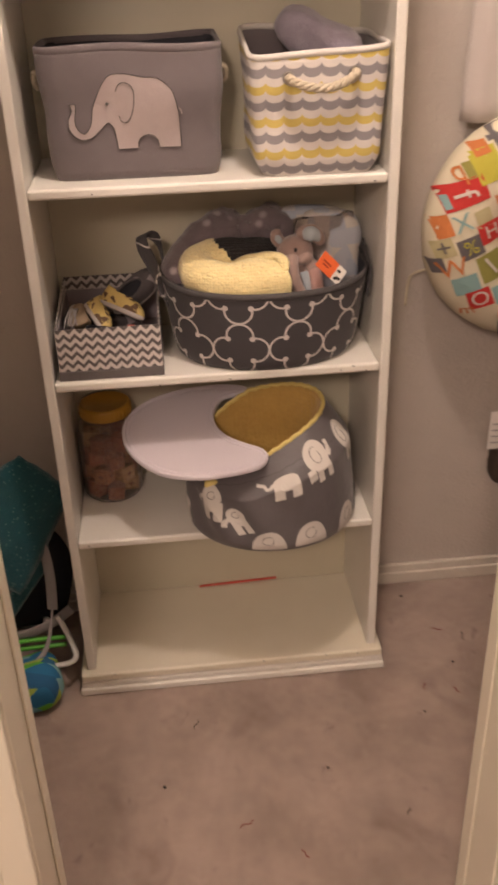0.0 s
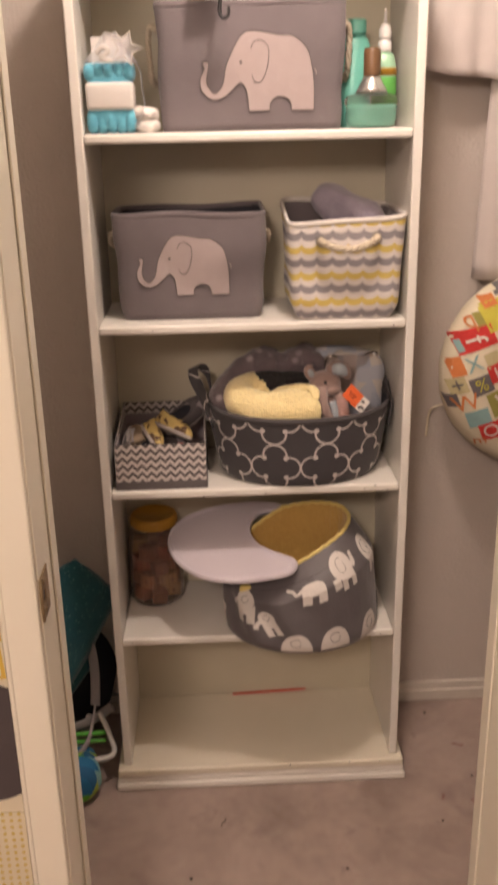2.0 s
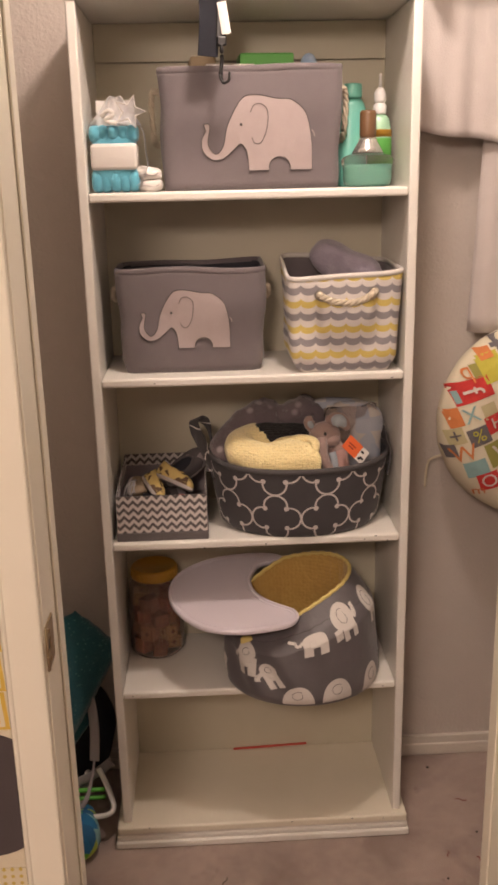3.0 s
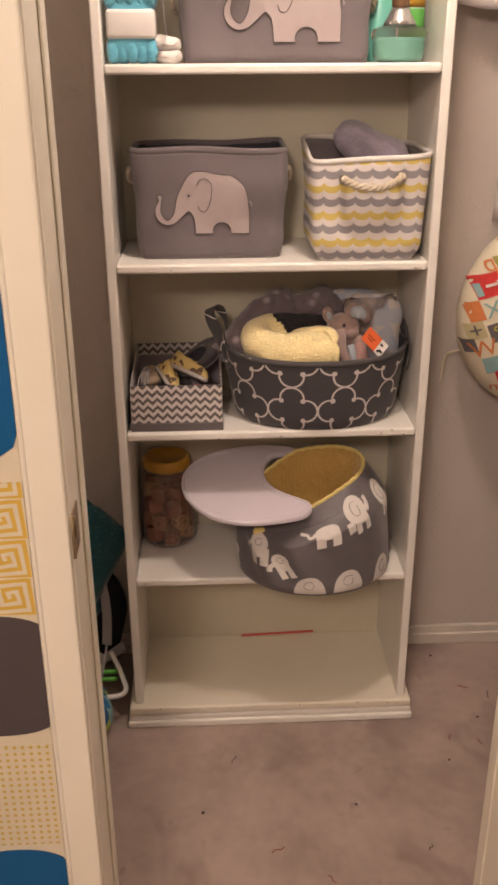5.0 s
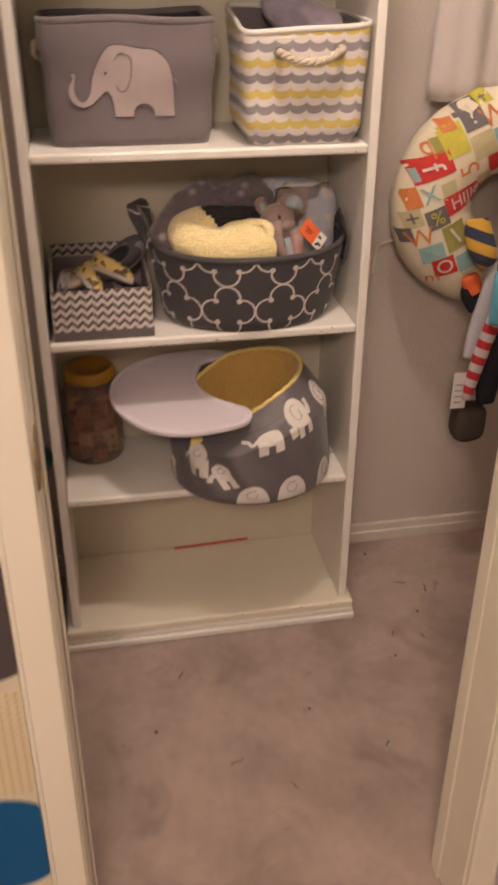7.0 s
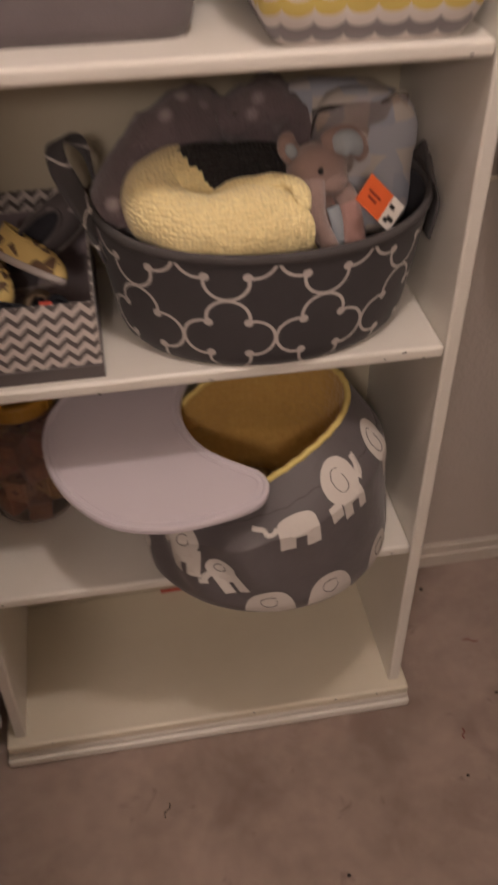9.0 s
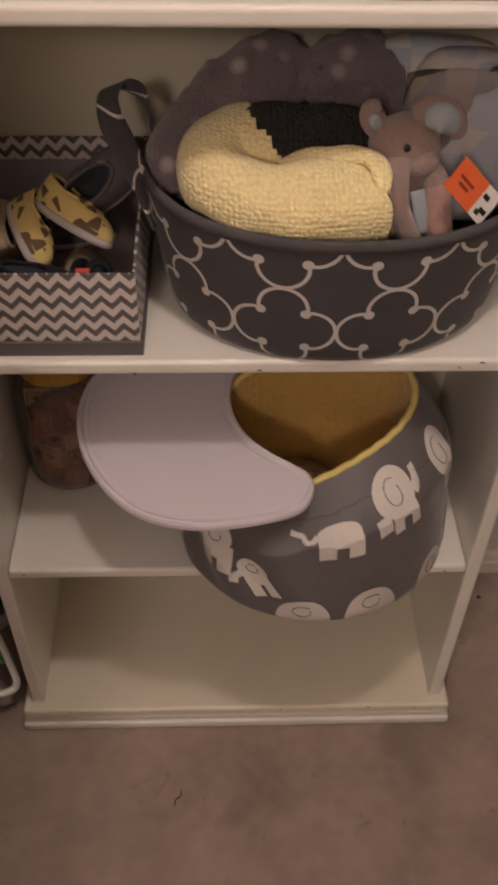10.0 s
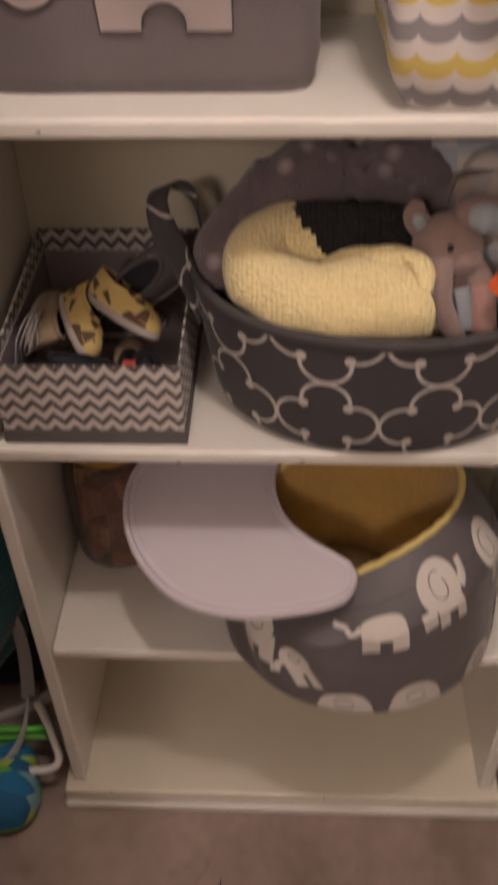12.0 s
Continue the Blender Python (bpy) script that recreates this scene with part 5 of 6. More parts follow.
# bottles
dj = thing("gel_jar", (0.243, 0.068, SH[4]), 0, "round clear jar of aqua gel with brown cap", "jar")
part("gel", revolve([(0.036, 0.001), (0.045, 0.006), (0.048, 0.018), (0.0475, 0.034), (0.045, 0.044)], 40, 1, 0.8, close_top=True), TEALP, dj, "aqua gel filling", True)
part("bowl", revolve([(0.038, 0.0), (0.047, 0.005), (0.050, 0.018), (0.0495, 0.036), (0.053, 0.045), (0.054, 0.052), (0.049, 0.058), (0.034, 0.064)], 40, 1, 0.8, close_top=True), CLEAR, dj, "clear moulded bowl", True)
part("neck", revolve([(0.032, 0.0645), (0.027, 0.074), (0.019, 0.088), (0.017, 0.094)], 32, close_top=True), material("silvered_glass", (0.65, 0.63, 0.60), 0.2, None, 30, 0.4, metal=0.8), dj, "silvery domed neck", True)
part("cap", revolve([(0.0155, 0.0945), (0.0165, 0.10), (0.0165, 0.140), (0.0145, 0.146)], 28, close_top=True), BROWN, dj, "brown cap", True)
tb = thing("shampoo_bottle", (0.226, 0.165, SH[4]), 0, "tall teal plastic shampoo bottle", "bottle")
part("bottle_body", revolve([(0.026, 0.0), (0.031, 0.004), (0.032, 0.02), (0.032, 0.14), (0.026, 0.165), (0.018, 0.176)], 36, 1.0, 0.65, close_top=True), TEALP, tb, "", True)
part("cap", revolve([(0.0195, 0.1765), (0.0205, 0.18), (0.0205, 0.202), (0.018, 0.205)], 30, close_top=True), TEALP, tb, "", True)
pbt = thing("pump_bottle", (0.279, 0.135, SH[4]), 0, "green-labelled soap bottle with a white pump", "bottle")
part("bottle_body", revolve([(0.021, 0.0), (0.025, 0.004), (0.025, 0.11), (0.019, 0.135), (0.012, 0.142)], 32, 1.0, 0.8, close_top=True), material("pale_green_plastic", (0.34, 0.56, 0.38), 0.25, None, 20, 0.3), pbt, "pale green clear body", True)
part("label", revolve([(0.0255, 0.025), (0.0255, 0.095)], 32, 1.0, 0.8), GREENP, pbt, "green and yellow label", True)
part("label_band", revolve([(0.0259, 0.098), (0.0259, 0.112)], 32, 1.0, 0.8), YLID, pbt, "yellow label band", True)
part("pump_collar", revolve([(0.013, 0.1425), (0.0135, 0.145), (0.0135, 0.160), (0.009, 0.164)], 24, close_top=True), ENAMEL, pbt, "white collar", True)
part("pump_head", revolve([(0.0105, 0.1645), (0.0125, 0.168), (0.0125, 0.182), (0.009, 0.190), (0.0042, 0.194)], 24, close_top=True), ENAMEL, pbt, "white bell-shaped pump head", True)
part("pump_nozzle", revolve([(0.0038, 0.1942), (0.0030, 0.216), (0.0022, 0.221)], 14, close_top=True), ENAMEL, pbt, "thin white nozzle", True)

# ---- the bundle on top, with its hanging strap ----
cb = thing("baby_carrier", (-0.06, 0.11, 1.882), 0, "folded navy fabric baby carrier on the bookcase, strap hanging down", "baby carrier")
part("bundle", blob((0.02, 0.02, 0.05), (0.16, 0.10, 0.05), 3, 0.02, 17), NAVY, cb, "", True)
strap_line = spline([(0.0, 0.0, 0.08), (-0.005, -0.08, 0.06), (-0.01, -0.118, 0.015), (-0.008, -0.122, -0.05), (-0.014, -0.122, -0.122)], 8)
part("strap", tube(strap_line, 0.019, 12, flat=0.07, up=(0.02, 1, 1)), NAVY, cb, "wide navy webbing strap")
part("strap", tube(spline([(0.014, -0.115, 0.02), (0.014, -0.124, -0.04), (0.012, -0.125, -0.09)], 6), 0.009, 10, flat=0.12, up=(0.02, 1, 1)), BLACK, cb, "narrow black webbing strap")
part("care_label", tube(spline([(0.014, -0.128, -0.030), (0.018, -0.129, -0.055), (0.022, -0.131, -0.085)], 5), 0.0085, 8, flat=0.1, up=(0, 1, 0.2)), WHITECARD, cb, "white care label")
bk = part("buckle", box(0.004, 0.022, -0.131, -0.121, -0.105, -0.088, 0.003), BLACK, cb, "black plastic buckle")
part("hook", tube(spline([(0.012, -0.126, -0.1), (0.012, -0.126, -0.13), (0.009, -0.127, -0.155), (0.014, -0.128, -0.168), (0.024, -0.128, -0.164), (0.026, -0.128, -0.150)], 7), lambda t: 0.0055 - 0.0015 * t, 10, flat=0.7), BLACK, bk, "black hook end", True)
tagged(part("brown_blanket", blob((0.16, 0.15, 1.882 + 0.05), (0.13, 0.10, 0.05), 3.5, 0.012, 27), BROWN, None, "", True), "folded brown blanket lying on the bookcase", "blanket")

# ---- hanging things beside the bookcase ----
rod = structure("closet_rod", tube([(CW + SIDE + 0.03, 0.10, 1.985), (R, 0.10, 1.985)], 0.016, 16), TRIM, "white painted closet rod", "rod")
part("rod_bracket", box(0.372, 0.384, 0.08, BACKY, 1.93, 2.0, 0.002), TRIM, rod)


def hanging(name, x0, x1, hem, y, mat, label, seed, flare=0.0, wave=0.012, slant=0.0):
    """A garment on the rod: a soft folded sheet from a hanger down to its hem."""
    ob = thing(name, ((x0 + x1) / 2, y, 0), 0, label, "garment")
    w = (x1 - x0) / 2

    def at(u, v):
        a = 2 * u - 1
        drop = min(1, v / 0.12)
        width = w * (0.25 + 0.75 * drop**0.5) * (1 + flare * v)
        fold = wave * (0.3 + v) * (math.sin(7 * a + seed) + 0.5 * math.sin(15 * a + 2 * seed))
        return Vector((a * width, fold, 1.945 + (hem - slant * a - 1.945) * v + 0.003 * math.sin(5 * a + seed) * v))

    part("front", sheet(at, 36, 20, 0.0025), mat, ob, "", True)
    part("hanger_hook", tube(spline([(0, 0, 1.945), (0.0, 0.0, 1.975), (0.0, 0.10 - y - 0.02, 1.985), (0, 0.10 - y, 2.004), (0, 0.10 - y + 0.018, 1.99)], 6), 0.0018, 6), ENAMEL, ob)
    return ob


hanging("hanging_shirt", 0.375, 0.62, 1.612, 0.215, SHIRT, "off-white cotton baby shirt on a hanger", 1.0, 0.03, 0.0045, 0.020)
hanging("hanging_dress", 0.545, 0.80, 1.185, 0.235, SHIRT, "long off-white cotton gown on a hanger", 2.3, 0.22, 0.010)

# nursing pillow: a stuffed ring in alphabet cloth
PX, PY, PZ, PR, Pr = 0.680, 0.205, 0.978, 0.148, 0.090
pillow = thing("nursing_pillow", (PX, PY, PZ), 0, "crescent nursing pillow in cream cloth printed with coloured alphabet squares", "pillow")
b, rings = bmesh.new(), []
gap = radians(62)
for i in range(89):
    t = i / 88
    a = -math.pi / 2 + gap / 2 + t * (2 * math.pi - gap) - radians(-40)
    r = Pr * min(1.0, (math.sin(math.pi * min(max(t, 0.012), 0.988)) * 6.0) ** 0.5, 1.0)
    ring = []
    for k in range(40):
        p = 2 * math.pi * k / 40
        rho = PR + r * math.cos(p)
        wr = 0.0025 * noise.noise(Vector((a * 6, math.cos(p) * 3, math.sin(p) * 3)))
        ring.append(b.verts.new(((rho + wr) * math.cos(a), r * 0.88 * math.sin(p), (rho + wr) * math.sin(a))))
    rings.append(ring)
for lo, hi in zip(rings, rings[1:]):
    for k in range(40):
        b.faces.new((lo[k], lo[(k + 1) % 40], hi[(k + 1) % 40], hi[k]))
b.faces.new(rings[0][::-1]), b.faces.new(rings[-1])
bmesh.ops.recalc_face_normals(b, faces=b.faces[:])
part("cushion", b, CREAM, pillow, "cream stuffed cushion", True)


def on_pillow(x, z, out=0.001):
    rho = math.hypot(x, z)
    q = max(0.0, Pr * Pr - (rho - PR) ** 2)
    return Vector((x, -0.88 * math.sqrt(q) - out, z))


INKS = {k: material("print_" + k, c, 0.85, None, 60, 0.3, 0.2, 500) for k, c in (("red", (0.55, 0.035, 0.03)), ("orange", (0.60, 0.20, 0.06)), ("blue", (0.26, 0.42, 0.42)), ("grey", (0.14, 0.125, 0.13)), ("lime", (0.52, 0.47, 0.06)), ("olive", (0.30, 0.28, 0.07)), ("white", (0.66, 0.60, 0.54)), ("sand", (0.52, 0.46, 0.26)))}
tilt = radians(24)


def patch(u, v, w, h, ink, text="", text_ink="white", size=0.0, spin=0.0):
    """A printed rectangle, or a bare letter, laid tilted on the pillow's face."""
    def turn(x, z):
        return u + x * math.cos(tilt) - z * math.sin(tilt), v + x * math.sin(tilt) + z * math.cos(tilt)
    w, h, size = w * 1.14, h * 1.14, size * 1.1
    sq = None
    if ink:
        bm = flat_shape([(-w / 2, -h / 2), (w / 2, -h / 2), (w / 2, h / 2), (-w / 2, h / 2)], 5)
        bend(bm, lambda p: on_pillow(*turn(p.x, p.z), 0.0016 + 0.0002 * (len(pillow.children) % 5)))
        sq = part("printed_square", bm, INKS[ink], pillow)
    if text:
        bm = words(text, size)
        c, s = math.cos(radians(spin)), math.sin(radians(spin))
        bend(bm, lambda p: on_pillow(*turn(p.x * c - p.y * s, p.x * s + p.y * c), 0.0046))
        part("printed_letter", bm, INKS[text_ink], sq or pillow)


# the print, from the top down
patch(-0.055, 0.192, 0.036, 0.036, "", "W", "orange", 0.05)
patch(-0.070, 0.222, 0.03, 0.02, "lime", "+", "grey", 0.03)
patch(-0.099, 0.190, 0.042, 0.044, "grey", "?", "white", 0.045)
patch(-0.147, 0.170, 0.026, 0.020, "orange")
patch(-0.124, 0.190, 0.018, 0.007, "grey")
patch(-0.074, 0.135, 0.044, 0.044, "sand")
patch(-0.030, 0.150, 0.034, 0.044, "blue")
patch(-0.136, 0.142, 0.044, 0.054, "lime")
patch(-0.188, 0.128, 0.03, 0.024, "", "q", "orange", 0.045)
patch(-0.166, 0.132, 0.018, 0.026, "olive")
patch(-0.178, 0.088, 0.076, 0.042, "red", "f", "white", 0.06, -90)
patch(-0.098, 0.088, 0.04, 0.04, "", "5", "orange", 0.055, 90)
patch(-0.035, 0.100, 0.036, 0.036, "red")
patch(-0.055, 0.060, 0.03, 0.03, "sand")
patch(-0.208, 0.070, 0.012, 0.024, "blue")
patch(-0.213, 0.022, 0.028, 0.038, "orange")
patch(-0.178, 0.032, 0.034, 0.034, "", "X", "blue", 0.046)
patch(-0.138, 0.044, 0.028, 0.032, "sand")
patch(-0.098, 0.026, 0.086, 0.038, "red", "HIJK", "white", 0.036)
patch(-0.208, -0.022, 0.034, 0.034, "sand", "+", "grey", 0.045)
patch(-0.158, -0.016, 0.042, 0.038, "grey", "%", "lime", 0.038)
patch(-0.112, -0.056, 0.046, 0.052, "olive", "1", "white", 0.055, 20)
patch(-0.215, -0.060, 0.022, 0.028, "grey")
patch(-0.188, -0.062, 0.04, 0.036, "", "W", "orange", 0.05)
patch(-0.158, -0.096, 0.044, 0.036, "blue")
patch(-0.128, -0.126, 0.042, 0.038, "red", "O", "white", 0.042)
patch(-0.080, -0.112, 0.04, 0.036, "blue")
patch(-0.060, -0.150, 0.04, 0.036, "sand")
patch(-0.148, -0.155, 0.034, 0.018, "", "m", "orange", 0.034)
part("tie", tube(spline([(-0.20, 0.03, -0.09), (-0.232, 0.05, -0.105), (-0.240, 0.07, -0.13), (-0.242, 0.08, -0.19)], 6), 0.003, 8, flat=0.3, up=(0, 1, 0)), CREAM, pillow, "thin cloth tie", True)
part("hanging_loop", tube(spline([(0.02, 0.0, 0.22), (0.03, -0.05, 0.6), (0.04, -0.1, 1.0), (0.04, -0.105, 1.024)], 5), 0.003, 6), CREAM, pillow, "cord up to the rod")

# a cluster of baby clothes on a cord
STRIPER = printed("red_white_knit", stripes, [(0.62, 0.56, 0.55), (0.50, 0.02, 0.03)], 0.9, 0.3, 500)
STRIPEY = printed("yellow_navy_knit", stripes, [(0.62, 0.37, 0.04), (0.03, 0.035, 0.07)], 0.9, 0.3, 500)
bundle = thing("baby_clothes_bundle", (0.63, 0.10, 0), 0, "bunch of striped baby clothes and socks hung on a cord", "baby clothes")


PALEKNIT = material("pale_blue_grey_knit", (0.50, 0.50, 0.54), 0.95, (0.44, 0.44, 0.48), 40, 0.5, 0.3, 400)


def limp(pts, r, mat, label, flat=0.5, pitch=0.05):
    o = part("garment", tube(spline(pts, 8), lambda t: r * (0.75 + 0.35 * math.sin(3 * t + 0.4)), 14, flat=flat, up=(0, 1, 0)), mat, bundle, label, True)
    return uvs(o, lambda p: (p.x / pitch, (p.z + 0.35 * p.x) / pitch))


limp([(-0.030, 0.0, 0.965), (-0.026, -0.01, 0.93), (-0.012, -0.02, 0.895), (0.0, -0.02, 0.87)], 0.029, STRIPEY, "yellow and navy striped knit", 0.6, 0.048)
limp([(-0.026, 0.01, 0.835), (-0.018, 0.01, 0.815), (-0.008, 0.0, 0.795)], 0.020, ORANGE, "orange knit cuff", 0.6, 0.03)
limp([(-0.020, 0.012, 0.812), (-0.012, 0.012, 0.785), (-0.002, 0.002, 0.755)], 0.024, NAVY, "dark navy knit", 0.6, 0.03)
limp([(0.035, -0.012, 0.90), (0.018, -0.017, 0.80), (0.0, -0.012, 0.71), (-0.012, -0.012, 0.645)], 0.024, PALEKNIT, "pale grey knit")
limp([(0.035, -0.035, 0.78), (0.014, -0.034, 0.70), (-0.006, -0.034, 0.61), (-0.014, -0.032, 0.55)], 0.0165, STRIPER, "red and white striped leg", 0.7, 0.040)
limp([(0.05, -0.02, 0.9), (0.05, -0.02, 0.75), (0.04, -0.02, 0.62), (0.04, -0.02, 0.53)], 0.034, NAVY, "navy knit")
limp([(0.03, -0.045, 0.86), (0.03, -0.05, 0.80), (0.02, -0.05, 0.74)], 0.024, TURQ, "light blue knit")
limp([(0.06, -0.05, 0.93), (0.06, -0.05, 0.86)], 0.022, RED, "red knit")
part("cord", tube(spline([(0.03, -0.01, 0.94), (0.03, 0.0, 1.4), (0.03, 0.0, 1.97)], 4), 0.002, 6), SHIRT, bundle, "white cord")
part("paper_tag", bend(box(-0.046, -0.010, -0.02, -0.019, 0.52, 0.612), lambda p: p), WHITECARD, bundle, "white paper tag")
for z in (0.535, 0.55, 0.565, 0.58):
    part("print_bar", box(-0.040, -0.022, -0.0212, -0.0204, z, z + 0.003), STRAP, bundle)
BOOT = material("dark_brown_felt", (0.055, 0.038, 0.028), 0.9, (0.04, 0.028, 0.02), 50, 0.6, 0.4, 400)
part("soft_shoe", bend(blob((0.014, 0.0, 0.474), (0.040, 0.030, 0.047), 4.5, 0.006, 41, turn=(0, 2, 0)), lambda p: p), BOOT, bundle, "dark brown soft baby boot", True)
part("boot_loop", tube(spline([(-0.005, 0, 0.52), (0.0, -0.005, 0.6), (0.02, -0.01, 0.75)], 5), 0.003, 6), BROWN, bundle)

# ---- the bouncer beside the bookcase ----
bo = thing("baby_bouncer", (-0.50, 0.0, 0), 0, "folded baby bouncer with teal seat, grey straps and white tube frame", "bouncer")
PAD = [Vector(p) for p in ((0.068, 0.15, 0.552), (0.150, 0.178, 0.440), (0.03, 0.09, 0.235), (-0.14, 0.11, 0.38))]


def pad_at(u, v):
    q = PAD[0].lerp(PAD[1], u).lerp(PAD[3].lerp(PAD[2], u), v)
    return q + Vector((0, -0.018, 0.010)) * (math.sin(math.pi * u) * math.sin(math.pi * v)) ** 0.4 + Vector((0.002, 0.006, 0.004)) * noise.noise(Vector((u * 4, v * 4, 1)))


part("seat_pad", sheet(pad_at, 20, 24, 0.018), TEALCLOTH, bo, "teal speckled seat cloth", True)
part("pad_binding", tube([pad_at(*uv) + Vector((0, -0.004, 0)) for uv in [(k / 8, 0) for k in range(8)] + [(1, k / 10) for k in range(10)] + [(1 - k / 8, 1) for k in range(8)] + [(0, 1 - k / 10) for k in range(10)]], 0.0045, 8, True), TEALCLOTH, bo, "", True)
part("lower_flap", sheet(lambda u, v: Vector((0.100 - 0.095 * u, 0.136 - 0.055 * u, 0.335 - 0.110 * u - 0.06 * v)), 10, 6, 0.008), TEALCLOTH, bo, "teal speckled lower flap", True)
part("seat_sling", blob((-0.03, 0.205, 0.200), (0.165, 0.05, 0.150), 3, 0.012, 53), NAVY, bo, "dark navy sling", True)
part("strap", tube(spline([(0.068, 0.130, 0.345), (0.090, 0.118, 0.328), (0.098, 0.100, 0.260), (0.096, 0.077, 0.185)], 8), 0.013, 10, flat=0.15, up=(0.3, 1, 0)), STRAP, bo, "pale grey webbing strap", True)
part("strap", tube(spline([(0.096, 0.077, 0.188), (0.088, 0.060, 0.145), (0.074, 0.036, 0.105), (0.050, 0.006, 0.085)], 8), lambda t: 0.0026 + 0.008 * t * t, 10, flat=0.3, up=(0, 1, 0)), STRAP, bo, "thin grey strap", True)
part("strap", tube(spline([(0.135, 0.100, 0.165), (0.09, 0.085, 0.140), (0.03, 0.070, 0.125), (-0.05, 0.070, 0.120)], 8), 0.013, 10, flat=0.2, up=(0, 1, 0)), STRAP, bo, "pale grey webbing strap", True)
part("frame_tube", tube(spline([(-0.12, 0.000, 0.086), (0.03, 0.002, 0.082), (0.105, 0.004, 0.082), (0.134, 0.008, 0.086), (0.1425, 0.018, 0.096), (0.136, 0.034, 0.112), (0.120, 0.060, 0.138), (0.104, 0.080, 0.160)], 9), 0.0064, 12), ENAMEL, bo, "white enamelled tube", True)
part("frame_tube", tube(spline([(-0.16, -0.02, 0.012), (-0.16, 0.08, 0.012), (-0.12, 0.22, 0.012), (0.0, 0.24, 0.012), (0.05, 0.20, 0.02), (0.07, 0.12, 0.12)], 9), 0.0085, 12), ENAMEL, bo, "white enamelled tube", True)
LIME = material("lime_plastic", (0.12, 0.50, 0.05), 0.4, None, 20, 0.3)
for z in (0.120, 0.098):
    part("green_tube", tube(spline([(-0.08, 0.050, z - 0.006), (0.02, 0.052, z), (0.118, 0.060, z - 0.004)], 6), 0.0055, 10), LIME, bo, "lime green bar", True)
part("foot_cushion", bend(blob((0.044, -0.004, 0.040), (0.072, 0.076, 0.055), 2.6, 0.014, 55, 32, 22, turn=(-10, -10, 10)), lambda p: Vector((p.x, p.y, max(0.001, p.z)))), FOREST, bo, "blue and green patterned foot cushion", True)
part("side_cushion", blob((-0.12, 0.05, 0.075), (0.09, 0.08, 0.072), 2.6, 0.010, 56), FOREST, bo, "blue and green patterned cushion", True)

# ---- the wall hanging beside the casing ----
wh = thing("fabric_wall_hanging", (-0.80, FRONT1, 0), 0, "cream fabric wall hanging with large blue, charcoal and yellow patterned rounds", "wall hanging")
HX = 0.80 - 0.3575
part("ground_cloth", box(-0.45, HX, -0.006, -0.001, 0.06, 1.95, 0.002), CREAM, wh, "cream cotton ground cloth")
KEY = printed("yellow_key_cloth", key_squares, [(0.74, 0.67, 0.50), (0.66, 0.44, 0.07)], 0.9)
DOT = printed("yellow_dot_cloth", dots, [(0.73, 0.65, 0.47), (0.60, 0.45, 0.11)], 0.9)
BLUEC = material("blue_cotton", (0.002, 0.105, 0.29), 0.9, (0.002, 0.088, 0.25), 40, 0.5, 0.3, 500)
CHAR = material("charcoal_cotton", (0.085, 0.068, 0.07), 0.9, None, 40, 0.5, 0.3, 500)


def rounds(cx, cz, rx, rz, mat, label, square=2.6):
    pts = []
    for k in range(48):
        a = 2 * math.pi * k / 48
        c, s = math.cos(a), math.sin(a)
        x = cx + rx * math.copysign(abs(c) ** (2 / square), c)
        pts.append((min(x, HX - 0.0005), cz + rz * math.copysign(abs(s) ** (2 / square), s)))
    o = part("appliqued_round", bend(flat_shape(pts, 0, 0.0016), lambda p: Vector((p.x, p.y - 0.0064, p.z))), mat, wh, label)
    return uvs(o, lambda p: (p.x / 0.055, p.z / 0.055)) if mat is KEY else uvs(o, lambda p: (p.x / 0.011, p.z / 0.011))


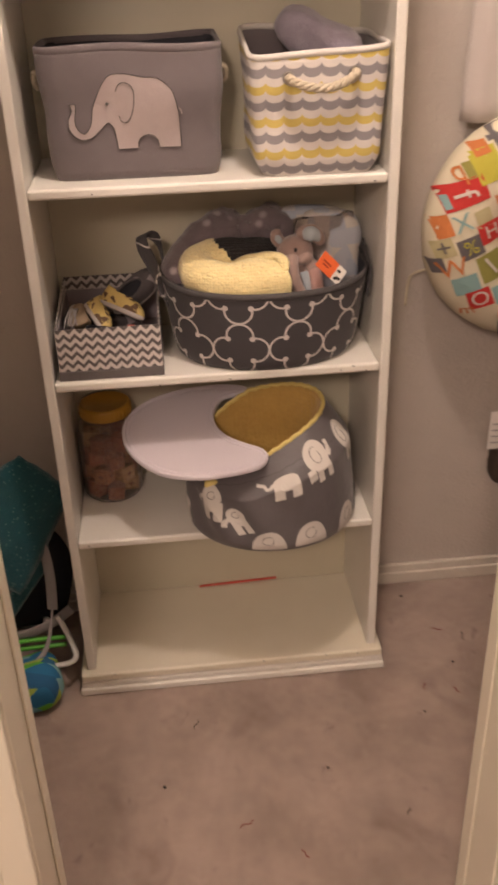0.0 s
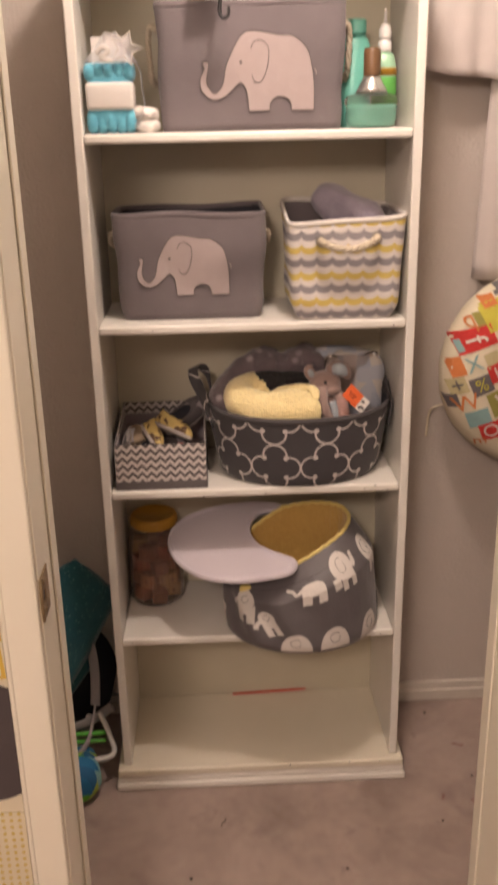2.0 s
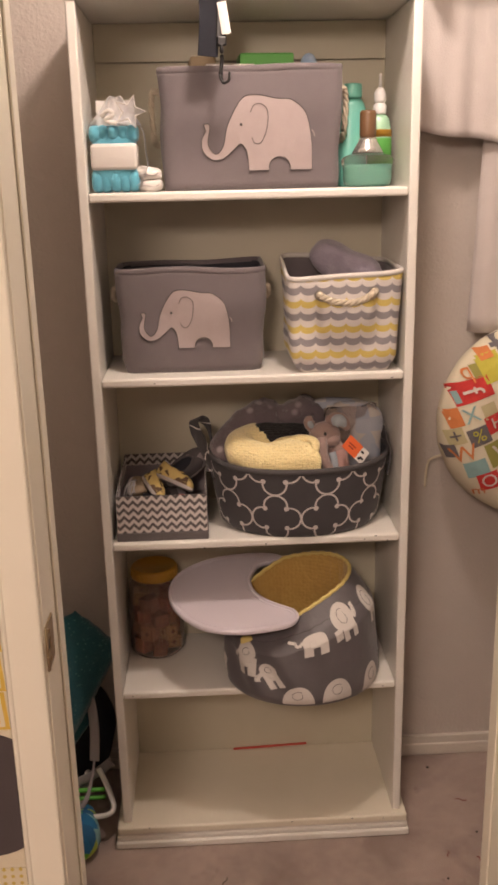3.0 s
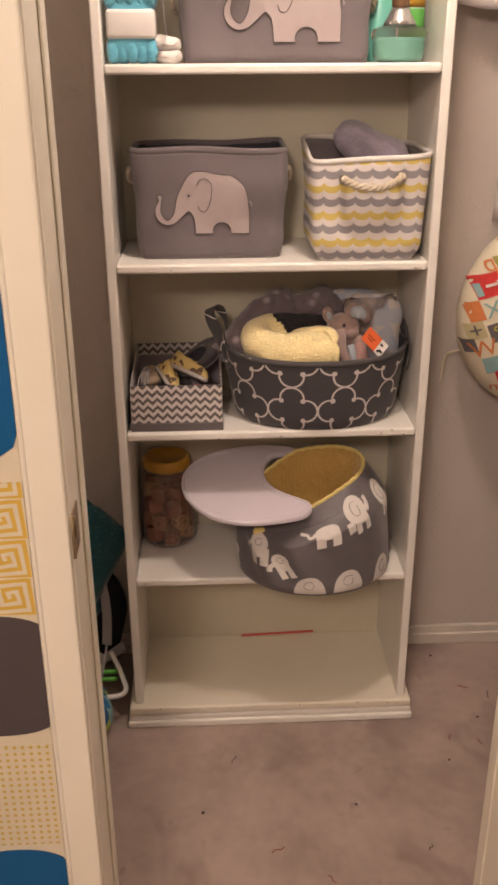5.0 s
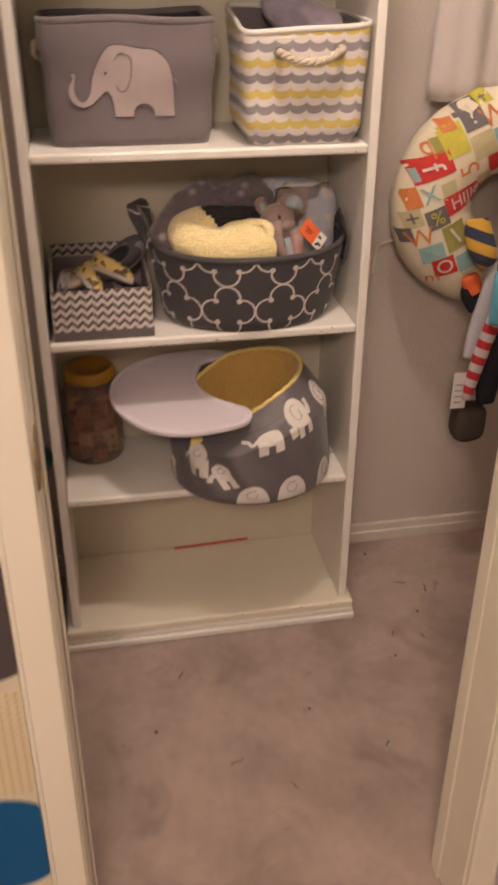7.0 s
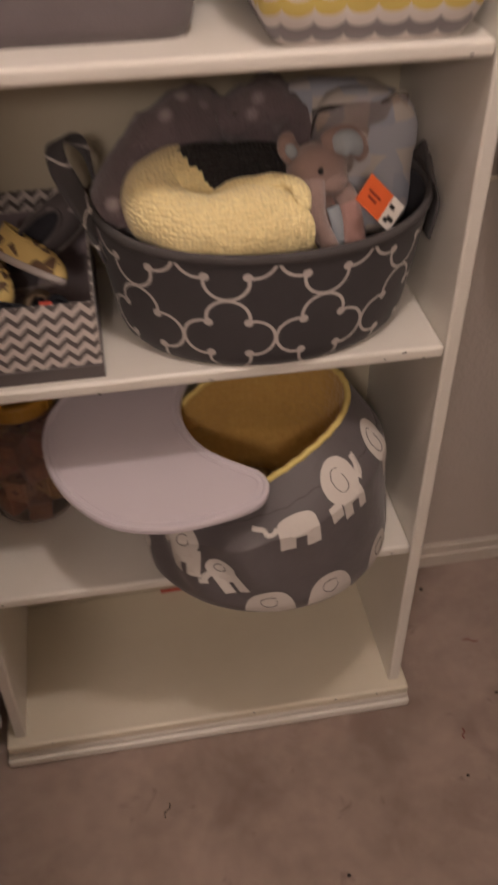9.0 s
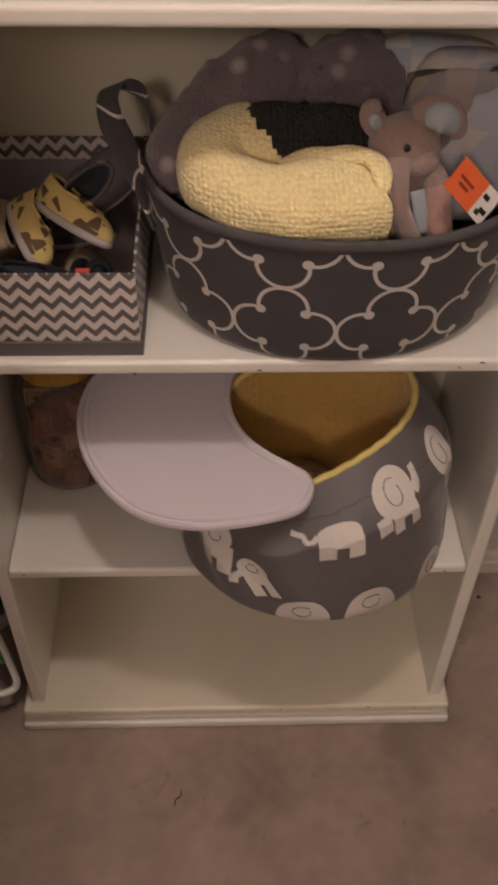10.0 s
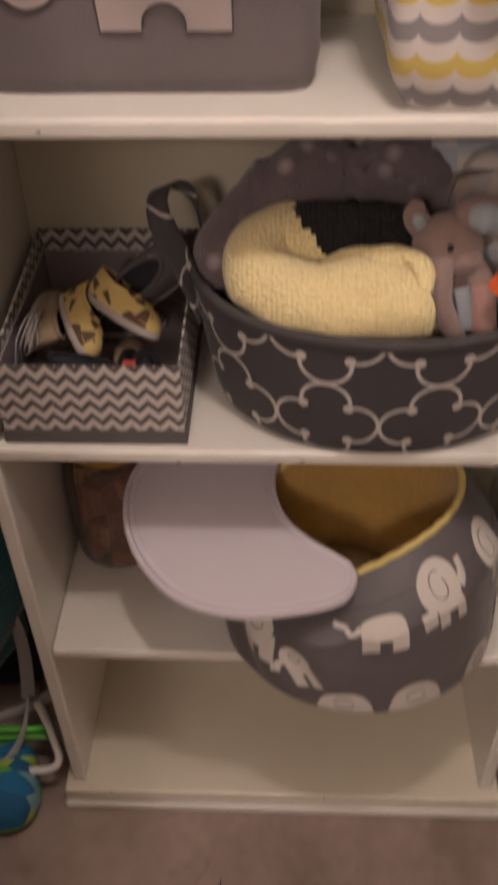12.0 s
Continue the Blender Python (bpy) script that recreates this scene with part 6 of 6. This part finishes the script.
rounds(0.30, 1.30, 0.20, 0.225, BLUEC, "deep blue round")
rounds(0.36, 0.972, 0.21, 0.094, KEY, "yellow key-pattern round", 8)
rounds(0.36, 0.782, 0.115, 0.096, CHAR, "charcoal round", 3)
rounds(0.36, 0.578, 0.20, 0.090, DOT, "yellow dotted round", 8)
rounds(0.375, 0.385, 0.095, 0.092, BLUEC, "deep blue round", 2.4)
rounds(0.36, 0.19, 0.20, 0.08, DOT, "yellow dotted round", 6)
for k, (cz, m) in enumerate(((1.70, KEY), (1.2, CHAR), (0.8, BLUEC), (0.4, KEY))):
    rounds(-0.15, cz, 0.18, 0.17, m, "large patterned round")

# ---- bits on the carpet ----
rnd = random.Random(11)
THREAD = material("dark_red_thread", (0.22, 0.035, 0.03), 0.9)
CRUMB = material("dark_crumb", (0.035, 0.025, 0.022), 0.9)
for x, y, ln, tw, red in ((-0.101, -0.15, 0.026, 60, 0), (-0.025, -0.414, 0.03, 20, 1), (0.085, -0.477, 0.022, -60, 1), (0.171, -0.291, 0.007, 0, 0), (0.50, 0.101, 0.028, -20, 1), (0.52, -0.02, 0.007, 10, 0), (0.43, -0.099, 0.02, 70, 1), (0.496, -0.102, 0.018, -70, 1), (0.412, -0.165, 0.006, 0, 0), (0.306, -0.424, 0.016, 50, 0), (0.46, 0.235, 0.008, 0, 0), (0.57, 0.05, 0.03, 80, 0), (-0.169, -0.298, 0.008, 20, 0)):
    bmx = bmesh.new()
    if ln > 0.01:
        c, s = math.cos(radians(tw)), math.sin(radians(tw))
        tube(spline([(x + ln * k * c / 3 - 0.004 * (k % 2) * s, y + ln * k * s / 3 + 0.004 * (k % 2) * c, 0.0018) for k in range(4)], 4), 0.0011, 5, bm=bmx)
        tagged(part("thread", bmx, THREAD if red else CRUMB), "loose dark red thread lying on the carpet" if red else "loose dark thread lying on the carpet", "thread")
    else:
        blob((x, y, 0.0015), (ln / 2, ln / 2.4, 0.002), 2.5, 0.001, int(ln * 1000), 10, 8, bm=bmx)
        tagged(part("crumb", bmx, CRUMB), "dark crumb lying on the carpet", "crumb")
